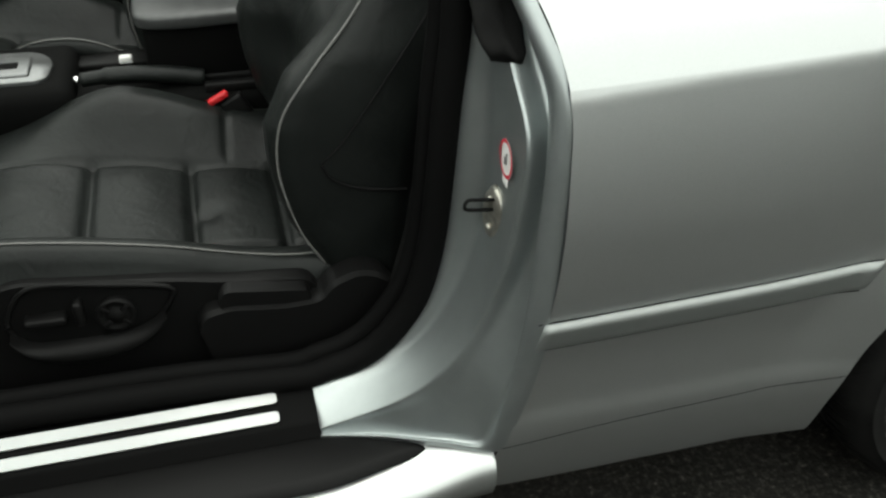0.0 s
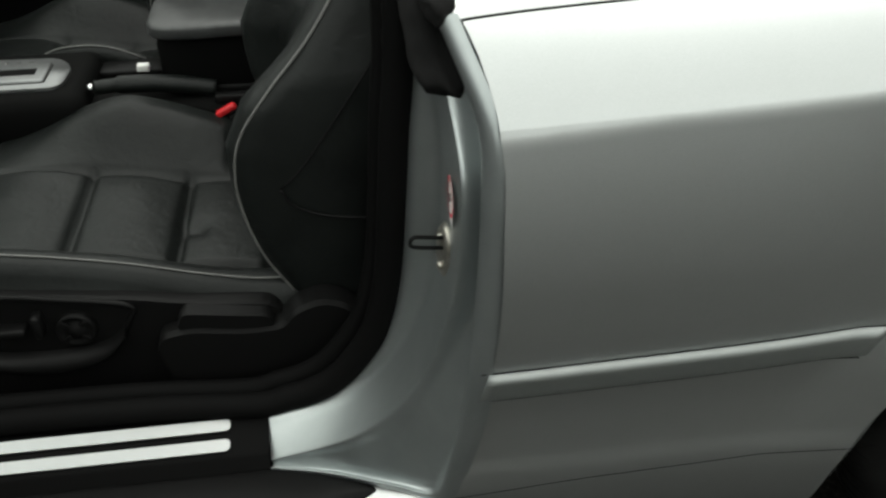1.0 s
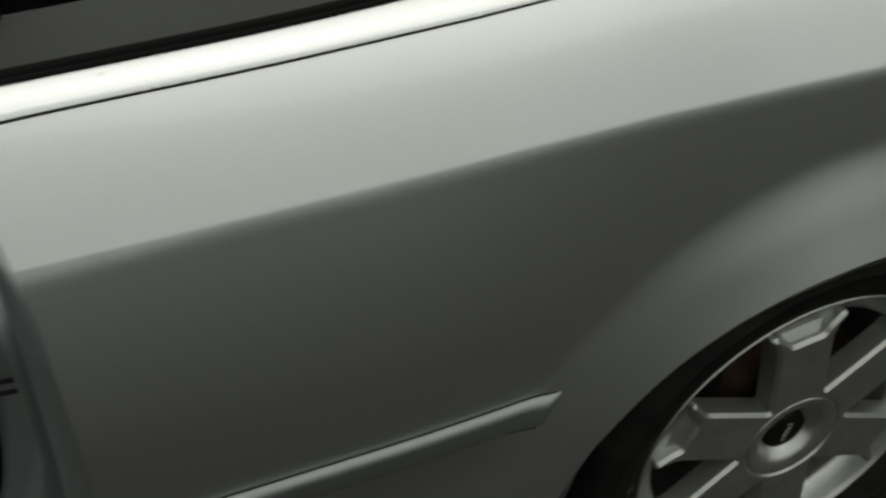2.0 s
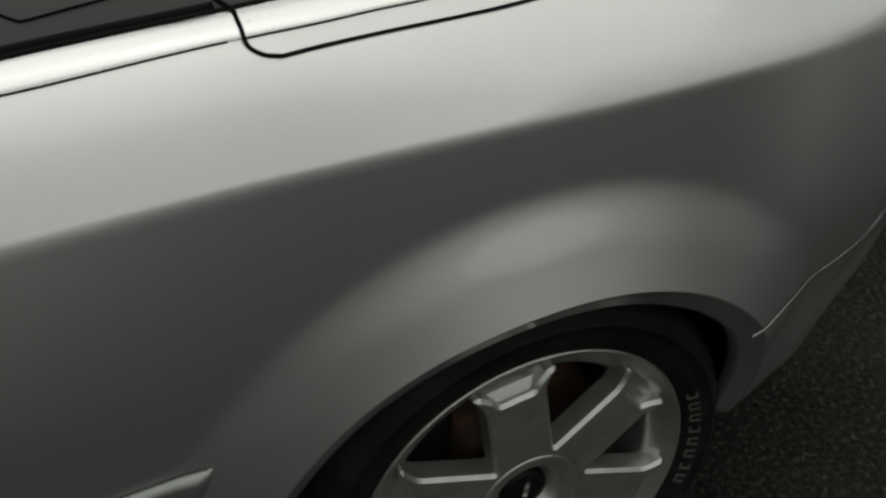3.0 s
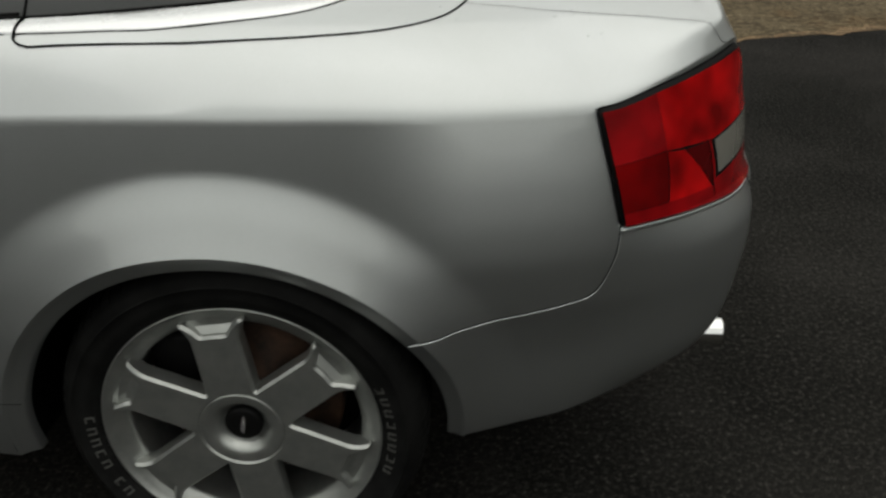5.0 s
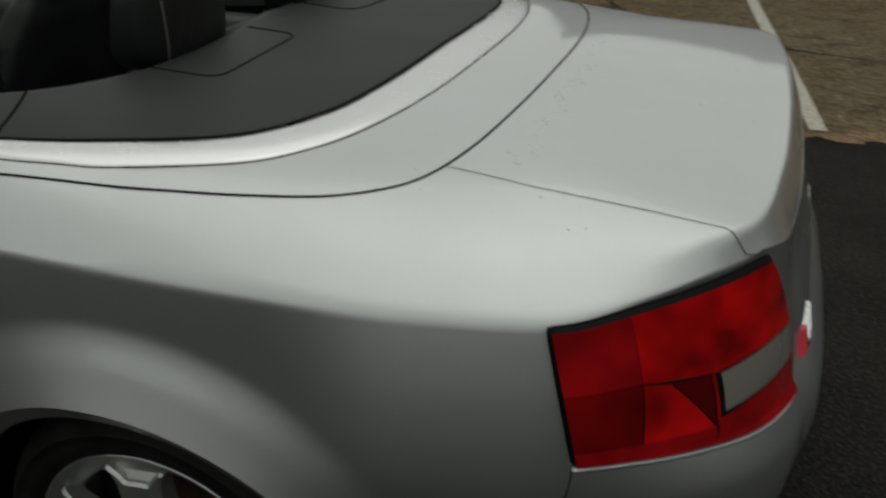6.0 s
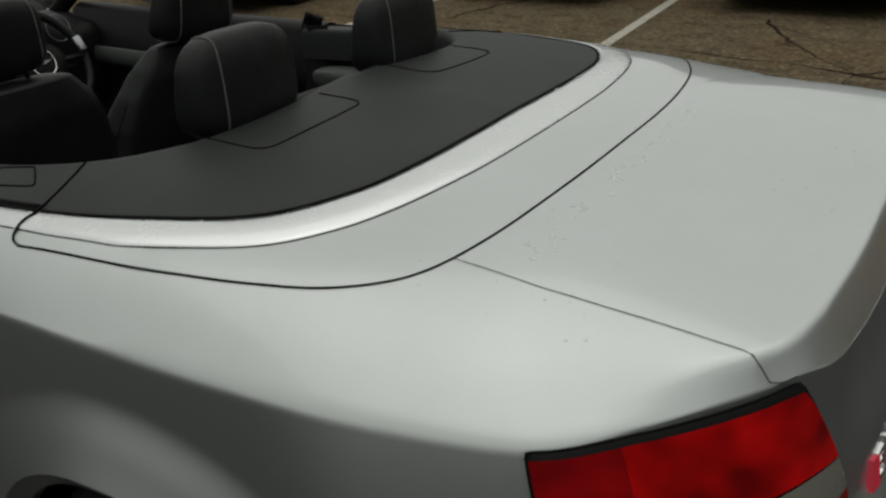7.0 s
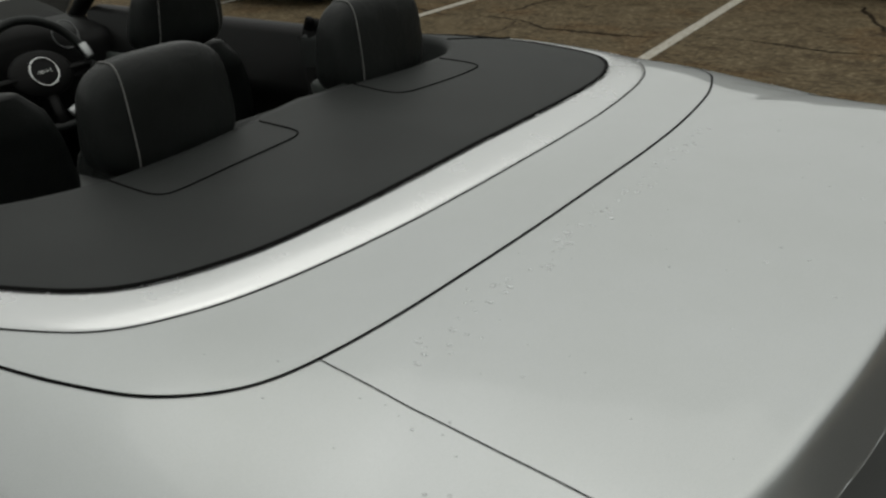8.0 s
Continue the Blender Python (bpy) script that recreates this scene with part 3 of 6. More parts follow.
def add_skin():
    for name in ("quarter_panel", "bumper", "boot_lid", "hood_cover_panel"):
        v, f, nrm = submesh(GROUPS[name])
        mv = mirrored(v)
        mn = nrm * (1, -1, 1)
        mf = [q[::-1] for q in f]
        if name == "quarter_panel":
            mesh_object(name, v, f, PAINT, CAR, normals=nrm)
            mesh_object(name, mv, mf, PAINT, CAR, normals=mn)
        else:
            mesh_object(name, np.vstack([v, mv]), f + [tuple(i + len(v) for i in q) for q in mf], PAINT, CAR, normals=np.vstack([nrm, mn]))


add_skin()


def ribbon(name, points, width, mat, parent, label="", lift=0.0008, depth=0.0, normals=None):
    """A narrow band lying on the skin: points and the skin's normals there."""
    p, nn = np.asarray(points), np.asarray(normals)
    t = np.gradient(p, axis=0)
    t /= np.linalg.norm(t, axis=1, keepdims=True) + 1e-9
    side = np.cross(t, nn)
    side /= np.linalg.norm(side, axis=1, keepdims=True) + 1e-9
    g = np.stack([p + side * k * width / 2 + nn * (lift + q) for k, q in ((-1, 0), (-0.4, depth), (0.4, depth), (1, 0))], 1)
    return grid_object(name, g, mat, parent, label)


def flank_line(pts, count=60):
    """A line on the side from (x, z) points, with normals."""
    q = spline(pts, count)
    s = s_of_x(q[:, 0])
    return flank_sz(s, q[:, 1])


def flank_sz(s, z):
    p = flank(s, z)
    ds, dz = flank(s + 0.002, z) - flank(s - 0.002, z), flank(s, z + 0.002) - flank(s, z - 0.002)
    n = np.cross(ds, dz)
    return p, n / np.linalg.norm(n, axis=-1, keepdims=True)


def deck_line(pts, count=80):
    q = spline(pts, count)
    return deck_xy(q[:, 0], q[:, 1])


def deck_xy(x, y):
    p = deck(x, y)
    n = np.cross(deck(x + 0.002, y) - deck(x - 0.002, y), deck(x, y + 0.002) - deck(x, y - 0.002))
    return p, n / np.linalg.norm(n, axis=-1, keepdims=True)


# gap round the lid over the folded hood, gap beside the boot lid, bumper seam, sill seam
p, nn = deck_xy(GAP_LINE[:, 0], GAP_LINE[:, 1])
far = GAP_LINE[::-1].copy()
far[:, 0] -= 0.045 * np.clip((C - far[:, 1]) / (C - 0.30), 0, 1) ** 2
fp, fn = deck_xy(far[:, 0], far[:, 1])
full_p, full_n = np.vstack([p, mirrored(fp)[1:]]), np.vstack([nn, (fn * (1, -1, 1))[1:]])
ribbon("lid_gap", full_p, 0.0042, GAP, CAR, "dark gap round the hood lid", normals=full_n)
for sign in (0, 1):
    fix = (lambda g: g) if sign == 0 else mirrored
    flipn = np.array((1, 1, 1)) if sign == 0 else np.array((1, -1, 1))
    p, nn = deck_line([(0.366, 0.301), (0.50, 0.294), (0.62, 0.288), (0.72, 0.283), (0.785, 0.281)], 40)
    ribbon("boot_gap", fix(p), 0.0013, GAP, CAR, "fine gap beside the boot lid", normals=nn * flipn)
    p, nn = deck_line([(0.785, 0.281), (0.800, 0.295), (0.809, 0.311)], 10)
    ribbon("boot_gap", fix(p), 0.0013, GAP, CAR, normals=nn * flipn)
    p, nn = flank_line(SEAM, 70)
    ribbon("bumper_seam", fix(p), 0.0030, PAINT, CAR, "bright edge of the bumper seam", normals=nn * flipn, depth=0.0012)
    p, nn = flank_line([(x - 0.0022, z + 0.0022) for x, z in SEAM], 70)
    ribbon("bumper_gap", fix(p), 0.0018, GAP, CAR, normals=nn * flipn)
    p, nn = flank_line([(-0.902, 0.350), (-0.75, 0.365), (-0.55, 0.374), (-0.357, 0.384)], 40)
    ribbon("sill_seam", fix(p), 0.0014, GAP, CAR, normals=nn * flipn)


# ---- wheel arch: turned-in lip and dark liner ----
def arch_path(radius, inset, count=96):
    a = np.linspace(np.pi, 0, count)
    xs, zs = ARCH_X + np.cos(a) * radius, ARCH_Z + np.sin(a) * radius
    xs, zs = np.r_[xs[0], xs, xs[-1]], np.r_[0.246, zs, 0.278]
    p = flank(s_of_x(np.clip(xs, -0.9, 0.9)), zs)
    p[:, 1] += inset
    return p


for fix in (lambda g: g, mirrored):
    rim = [arch_path(ARCH_EDGE + 0.0005, 0.0005), arch_path(ARCH_EDGE - 0.003, 0.0025), arch_path(ARCH_EDGE - 0.008, 0.0065), arch_path(ARCH_EDGE - 0.015, 0.0125), arch_path(ARCH_R + 0.004, 0.0185), arch_path(ARCH_R, 0.022), arch_path(ARCH_R - 0.001, 0.040)]
    grid_object("arch_lip", fix(np.stack(rim, 1)), PAINT, CAR, "silver wheel arch lip turned inwards")
    deep = arch_path(ARCH_R + 0.012, 0.040)
    back = deep.copy()
    back[:, 1] = 0.36
    grid_object("arch_liner", fix(np.stack([arch_path(ARCH_R - 0.001, 0.039), deep, back], 1)), CARPET, CAR, "black felt wheel arch liner")
    wall = np.stack([back, back * (0, 1, 0) + np.array((0, 0, 0.3))], 1)
    grid_object("arch_wall", fix(wall), CARPET, CAR)


# ---- side rub strip ----
def rub_strip():
    xs = np.r_[np.linspace(-0.874, -0.44, 40), np.linspace(-0.43, -0.394, 10)]
    prof = [(0.000, -0.001), (0.0005, 0.0030), (0.003, 0.0048), (0.012, 0.0062), (0.024, 0.0084), (0.0325, 0.0100), (0.0365, 0.0100), (0.0405, 0.0078), (0.0430, 0.0046), (0.0440, 0.0012), (0.0440, -0.001)]
    rings = []
    for x in xs:
        t = ease(x, -0.415, -0.393)
        z0 = 0.519 + 0.018 * (x + 0.872) / 0.475
        ring = []
        for h, o in prof:
            xx = x + (0.010 * (h / 0.043) if x < -0.8 else -0.020 * (1 - h / 0.043) * ease(x, -0.46, -0.392))
            ring.append(flank(s_of_x(xx), z0 + h, o * (1 - 0.6 * t * t) - 0.0005))
        rings.append(np.array(ring))
    return np.array(rings)


g = rub_strip()
for fix in (lambda g: g, mirrored):
    # dark lines paint shade along both edges of the strip, over its joints
    for h, lab in ((-0.0012, "dark joint under the rub strip"), (0.0446, "")):
        q = np.linspace(-0.872, -0.420 if h < 0 else -0.398, 50)
        p, nn = flank_sz(s_of_x(q), 0.519 + 0.018 * (q + 0.872) / 0.475 + h)
        ribbon("strip_joint", fix(p), 0.0020, GAP, CAR, lab, normals=nn * (np.array((1, 1, 1)) if fix is not mirrored else np.array((1, -1, 1))))
    loft("rub_strip", fix(g), STRIP_SHADED, CAR, "silver rub strip along the door line")


# ---- tail light ----
def tail_light():
    s1 = LINE_S[np.argmin(((LINE - (0.810, 0.312)) ** 2).sum(1))]
    s2 = LINE_S[np.argmin(((LINE - (0.847, 0.408)) ** 2).sum(1))]
    bottom = lambda u: 0.699 - 0.022 * u

    def place(u, v, out):
        """u along the light from the side to the tail, v from its lower to its upper edge."""
        left = s_of_x(0.600 - 0.031 * v)
        right = s2 + (s1 - s2) * v ** 2.0
        s = left + (right - left) * u
        top = crease_z(s) - 0.004
        z = bottom(u) + (top - bottom(u)) * v
        return flank(s, z, out)
    return place


place = tail_light()


def build_light(fix, flip):
    us, vs = np.meshgrid(np.linspace(0, 1, 40), np.linspace(0, 1, 24), indexing="ij")
    edge = np.minimum(np.minimum(us * 3.2, (1 - us) * 3.2), np.minimum(vs, 1 - vs) * 2.0)
    out = 0.004 + 0.008 * np.clip(edge / 0.06, 0, 1) ** 0.5
    body = grid_object("tail_light", fix(place(us, vs, out)), PLASTIC, CAR, "red rear light cluster in a black housing with a clear reversing lens", flip=flip)
    # each field as a quadrangle of (u, v) corners: lower left, lower right, upper right, upper left
    for corners, mat, lift, label in (
            (((0.010, 0.130), (0.236, 0.135), (0.272, 0.530), (0.010, 0.540)), RED_DEEP, 0.0134, "dark red reflector field"),
            (((0.010, 0.545), (0.273, 0.535), (0.315, 0.978), (0.010, 0.978)), RED, 0.0134, "red upper reflector field"),
            (((0.242, 0.130), (0.510, 0.130), (0.372, 0.490), (0.277, 0.522)), RED_BRIGHT, 0.0134, "bright red lens field"),
            (((0.450, 0.300), (0.514, 0.145), (0.520, 0.475), (0.380, 0.488)), RED_DARK, 0.0134, "dark red lens step"),
            (((0.517, 0.140), (0.532, 0.165), (0.536, 0.475), (0.523, 0.478)), RED, 0.0150, "narrow red ridge"),
            (((0.534, 0.175), (0.553, 0.212), (0.560, 0.462), (0.538, 0.472)), PLASTIC, 0.0136, "black edge of the clear lens"),
            (((0.275, 0.532), (0.5385, 0.480), (0.5415, 0.978), (0.3155, 0.978)), RED_BRIGHT, 0.0134, "bright red upper lens field"),
            (((0.538, 0.474), (0.984, 0.553), (0.975, 0.975), (0.541, 0.978)), RED_BRIGHT, 0.0134, "bright red upper lens field"),
            (((0.010, 0.018), (0.516, 0.018), (0.518, 0.132), (0.010, 0.127)), RED, 0.0134, "red lens edge"),
            (((0.515, 0.018), (0.985, 0.022), (0.985, 0.334), (0.536, 0.176)), RED, 0.0134, "red lens field under the clear lens"),
            (((0.555, 0.212), (0.978, 0.338), (0.974, 0.548), (0.562, 0.465)), CLEAR_LENS, 0.0142, "clear ribbed reversing lens")):
        a, b = np.meshgrid(np.linspace(0, 1, 18), np.linspace(0, 1, 14), indexing="ij")
        c = np.array(corners)
        uv = ((1 - a) * (1 - b))[..., None] * c[0] + (a * (1 - b))[..., None] * c[1] + (a * b)[..., None] * c[2] + ((1 - a) * b)[..., None] * c[3]
        grid_object("lens", fix(place(uv[..., 0], uv[..., 1], lift)), mat, body, label, flip=flip)
    loop_u = np.r_[np.linspace(0.02, 0.98, 30), np.full(12, 1.0), np.linspace(0.98, 0.02, 30), np.full(12, 0.0)]
    loop_v = np.r_[np.full(30, 1.0), np.linspace(0.97, 0.03, 12), np.full(30, 0.0), np.linspace(0.03, 0.97, 12)]
    p = place(loop_u, loop_v, 0.004)
    top = np.r_[np.arange(72, 84), np.arange(0, 42)]
    tube("light_gasket", fix(p[top]), 0.0015, RUBBER, body, "black rubber gasket")
    tube("bumper_edge", fix(place(np.linspace(0, 1, 40), np.zeros(40), 0.006) - np.array((0, 0, 0.006))), 0.0042, PAINT, CAR)


build_light(lambda g: g, False)
build_light(mirrored, True)

# badge on the boot lid and exhaust tips
def on_tail(y, z, out):
    s = LINE_S[np.argmin(np.abs(LINE[:, 1] - min(y, 2 * C - y)))]
    p = flank(s, z, out)
    return p if y <= C else mirrored(p)


def badge_piece(y0, y1, z0, z1, slant, mat, name, label=""):
    g = []
    for z in (z0, z1):
        g.append([on_tail(y, z, 0.005) for y in (y0 + slant * (z - z0), y1 + slant * (z - z0))])
    front = np.array(g)
    bm = bmesh.new()
    vs = [bm.verts.new(v) for v in (front[0, 0], front[0, 1], front[1, 1], front[1, 0])]
    face = bm.faces.new(vs)
    ext = bmesh.ops.extrude_face_region(bm, geom=[face])
    bmesh.ops.translate(bm, verts=[v for v in ext["geom"] if isinstance(v, bmesh.types.BMVert)], vec=(-0.008, 0, 0))
    bmesh.ops.recalc_face_normals(bm, faces=bm.faces)
    return part(name, bm, mat, CAR, label, smooth=False)


badge_piece(0.478, 0.503, 0.690, 0.730, 0.35, RED_PRINT, "badge_block", "red badge block")
for a, b, z0, z1 in ((0.508, 0.538, 0.725, 0.731), (0.505, 0.533, 0.707, 0.713), (0.501, 0.529, 0.690, 0.696), (0.545, 0.551, 0.690, 0.731), (0.551, 0.583, 0.703, 0.710), (0.571, 0.577, 0.690, 0.731)):
    badge_piece(a, b, z0, z1, 0.3, CHROME, "badge_bar", "chrome badge bar")
for y in (1.06, 1.10, 1.14, 1.18):
    badge_piece(y, y + 0.026, 0.697, 0.727, 0.1, CHROME, "badge_bar")
for y in (0.425, 2 * C - 0.425):
    for k in (0.0, 0.085):
        yy = y + (k if y < C else -k)
        a = np.linspace(0, 2 * np.pi, 24, endpoint=False)
        rings = [np.stack([np.full(24, x), yy + r * np.cos(a), 0.292 + r * np.sin(a)], 1) for x, r in ((0.70, 0.028), (0.910, 0.030), (0.916, 0.0285), (0.910, 0.026), (0.74, 0.025))]
        loft("exhaust_tip", rings, CHROME, CAR, "chrome exhaust tip", caps=False)
# dark underside
part("underbody", box_bm((-2.3, 0.10, 0.20), (-0.42, 2 * C - 0.10, 0.26), 0.01), CARPET, CAR, "black underbody")
part("underbody", box_bm((0.40, 0.30, 0.27), (0.72, 2 * C - 0.30, 0.34), 0.01), CARPET, CAR)
part("boot_floor", box_bm((-0.40, 0.38, 0.24), (0.42, 2 * C - 0.38, 0.30), 0.01), CARPET, CAR)


# ---- bright belt strip and black hood cover ----
BELT_OUT = [(-0.899, 0.0795), (-0.60, 0.0885), (-0.287, 0.101), (-0.15, 0.118), (-0.064, 0.136), (0.095, 0.201), (0.168, 0.285), (0.207, 0.40), (0.231, 0.58), (0.238, 0.74), (0.239, C)]
BELT_IN = [(-0.914, 0.108), (-0.62, 0.121), (-0.285, 0.146), (-0.10, 0.193), (0.055, 0.268), (0.130, 0.405), (0.152, 0.56), (0.157, 0.72), (0.158, C)]
COVER_IN = [(-0.93, 0.220), (-0.65, 0.228), (-0.48, 0.238), (-0.335, 0.305), (-0.250, 0.425), (-0.226, 0.56), (-0.230, 0.69), (-0.248, 0.80), (-0.258, C)]
NB = 120
out_c, in_c, cov_c = spline(BELT_OUT, NB), spline(BELT_IN, 700), spline(COVER_IN, 700)
# both edges of the strip meet at the split
f_out = float(np.argmin(np.abs(out_c[:, 0] + 0.289))) / (NB - 1)
f_in = float(np.argmin(np.abs(in_c[:, 0] + 0.288))) / 699
arc = smooth_curve((0, f_out, 1), (0, f_in, 1))(np.linspace(0, 1, NB))
in_c = np.stack([np.interp(arc * 699, np.arange(700), in_c[:, k]) for k in range(2)], 1)
cov_c = np.stack([np.interp(arc * 699, np.arange(700), cov_c[:, k]) for k in range(2)], 1)
in_z = smooth_curve((0, 0.18, 0.30, 0.42, 0.52, 0.62, 0.75, 1.0), (0.960, 0.972, 0.985, 0.993, 0.999, 1.004, 1.009, 1.014))(arc)
cov_z = smooth_curve((0, 0.15, 0.3, 0.5, 0.75, 1.0), (0.968, 0.978, 1.000, 1.016, 1.029, 1.037))(arc)
out_p = deck(out_c[:, 0], out_c[:, 1])
in_p = np.column_stack([in_c, in_z])
cov_p = np.column_stack([cov_c, cov_z])


def belt_rows():
    rows = []
    for f, up in ((0.0, -0.004), (0.0, 0.0015), (0.03, 0.0035), (0.12, 0.0055), (0.3, 0.007), (0.55, 0.007), (0.8, 0.0055), (0.95, 0.003), (1.0, -0.004)):
        rows.append(out_p + (in_p - out_p) * f + np.array((0, 0, up)))
    return np.stack(rows, 1)


def both(g):
    g = np.asarray(g)
    return np.concatenate([g, mirrored(g)[::-1][1:]], 0)


# the strip runs in two lengths along the side and one round the tail
g = belt_rows()
split = int(np.argmin(np.abs(out_c[:, 0] + 0.289)))
grid_object("belt_strip", g[:split + 1], ALU, CAR, "satin bright belt strip, scuffed at its front end")
grid_object("belt_strip", mirrored(g[:split + 1]), ALU, CAR, "satin bright belt strip", flip=True)
grid_object("belt_strip", both(g[split:]), ALU, CAR, "satin bright strip round the hood cover")
tube("belt_seal", both(out_p[split:] + np.array((0, 0, 0.0003))), 0.0011, RUBBER, CAR)
tube("belt_seal", out_p[:split] + np.array((0, 0, 0.0005)), 0.0009, RUBBER, CAR)
tube("cover_seal", both(in_p + np.array((0, 0, 0.001))), 0.0045, RUBBER, CAR, "black rubber edge of the hood cover")
for fix in (lambda q: q, mirrored):
    tube("window_slot", fix(in_p[:split] + np.array((0.0, 0.009, 0.002))), 0.0075, RUBBER, CAR, "black rubber lips of the side window slot")
# cover: black vinyl sheet from the strip to the edge behind the rear seats
rows = [in_p + np.array((0, 0, 0.002))]
for f in np.linspace(0.04, 1, 22):
    rows.append(in_p + (cov_p - in_p) * f + np.array((0, 0, 0.003 + 0.002 * math.sin(math.pi * f))))
rows.append(cov_p + np.array((-0.010, 0.004, -0.006)))
rows.append(cov_p + np.array((-0.014, 0.006, -0.02)))
rows.append(cov_p + np.array((-0.012, 0.006, -0.09)))
cover = np.stack(rows, 1)
grid_object("hood_cover", both(cover), VINYL, CAR, "grained black vinyl cover over the folded hood")


def cover_at(x, y):
    """Height of the cover near the tail seats."""
    flat = cover[:, 1:23].reshape(-1, 3)
    yy = y if y < C else 2 * C - y
    d = ((flat[:, 0] - x) ** 2 + (flat[:, 1] - yy) ** 2)
    i = np.argsort(d)[:4]
    w = 1 / (d[i] + 1e-6)
    return float((flat[i, 2] * w).sum() / w.sum())


def cover_groove(pts, width=0.003):
    q = spline(pts, 60)
    p = np.array([(x, y, cover_at(x, y) + 0.0006) for x, y in q])
    tube("cover_groove", p, width / 2, GAP, CAR)


# gap where the strip splits, carried over the cover edge
k = split
lift = np.array((0, 0, 0.0008))
cross = np.vstack([deck(np.array([-0.260, -0.274, -0.285]), np.array([0.0802, 0.0830, 0.0915])) + lift, g[k, 2:-2] + lift,
                   [(x, y, cover_at(x, y) + 0.0005) for x, y in ((-0.301, 0.175), (-0.312, 0.205), (-0.333, 0.25), (-0.355, 0.288))]])
for fix in (lambda q: q, mirrored):
    tube("cover_gap", fix(spline(cross, 60)), 0.0021, GAP, CAR, "dark gap across the belt strip and cover")
cover_groove([(-0.235, 0.458), (-0.155, 0.457), (-0.118, 0.462), (-0.102, 0.49), (-0.104, 0.60), (-0.109, 0.72), (-0.116, 0.748), (-0.140, 0.762), (-0.225, 0.762)])
cover_groove([(-0.235, 1.022), (-0.150, 1.016), (-0.118, 1.028), (-0.105, 1.06), (-0.098, 1.17), (-0.103, 1.25), (-0.115, 1.278), (-0.150, 1.290), (-0.225, 1.29)])
cover_groove([(-0.372, 0.194), (-0.384, 0.189), (-0.455, 0.174), (-0.468, 0.178), (-0.498, 0.216), (-0.492, 0.224), (-0.440, 0.240), (-0.425, 0.238), (-0.378, 0.203), (-0.372, 0.194)])


# ---- door opening: painted jamb, rubber seal, sill ----
# stations from the belt down to the sill: outer edge, flange, ridge, inner fold, seal
JAMB_ROWS = [
    [(-0.897, 0.078, 0.952), (-0.906, 0.096, 0.945), (-0.912, 0.125, 0.945), (-0.917, 0.138, 0.945), (-0.922, 0.156, 0.945)],
    [(-0.862, 0.028, 0.862), (-0.874, 0.050, 0.857), (-0.894, 0.098, 0.860), (-0.906, 0.141, 0.86), (-0.926, 0.156, 0.858)],
    [(-0.853, 0.014, 0.79), (-0.871, 0.032, 0.79), (-0.887, 0.048, 0.79), (-0.898, 0.147, 0.79), (-0.933, 0.156, 0.785)],
    [(-0.853, 0.008, 0.69), (-0.874, 0.024, 0.69), (-0.889, 0.048, 0.69), (-0.898, 0.150, 0.69), (-0.940, 0.156, 0.68)],
    [(-0.859, 0.004, 0.58), (-0.881, 0.018, 0.58), (-0.905, 0.062, 0.58), (-0.908, 0.150, 0.58), (-0.949, 0.156, 0.584)],
    [(-0.872, 0.005, 0.48), (-0.893, 0.016, 0.48), (-0.944, 0.064, 0.486), (-0.950, 0.146, 0.487), (-0.968, 0.155, 0.505)],
    [(-0.890, 0.008, 0.40), (-0.908, 0.013, 0.408), (-0.986, 0.066, 0.432), (-0.985, 0.147, 0.437), (-0.995, 0.156, 0.456)],
    [(-0.908, 0.013, 0.343), (-0.925, 0.021, 0.352), (-1.028, 0.078, 0.396), (-1.018, 0.151, 0.408), (-1.025, 0.158, 0.42)],
    [(-0.965, 0.040, 0.337), (-0.975, 0.046, 0.344), (-1.055, 0.095, 0.376), (-1.055, 0.154, 0.390), (-1.06, 0.160, 0.398)],
    [(-1.05, 0.076, 0.337), (-1.055, 0.081, 0.341), (-1.095, 0.101, 0.360), (-1.095, 0.154, 0.380), (-1.095, 0.162, 0.388)],
    [(-1.13, 0.099, 0.337), (-1.13, 0.101, 0.339), (-1.130, 0.106, 0.348), (-1.130, 0.154, 0.373), (-1.13, 0.162, 0.380)]]
NJ = 130
JC = [spline([row[k] for row in JAMB_ROWS], NJ) for k in range(5)]
# the pressing flows smoothly into the sill
for c in JC[2:4]:
    for _ in range(160):
        c[62:-1] += 0.5 * (0.5 * (c[63:] + c[61:-2]) - c[62:-1])
JAMB_IN = [row[4] for row in JAMB_ROWS]


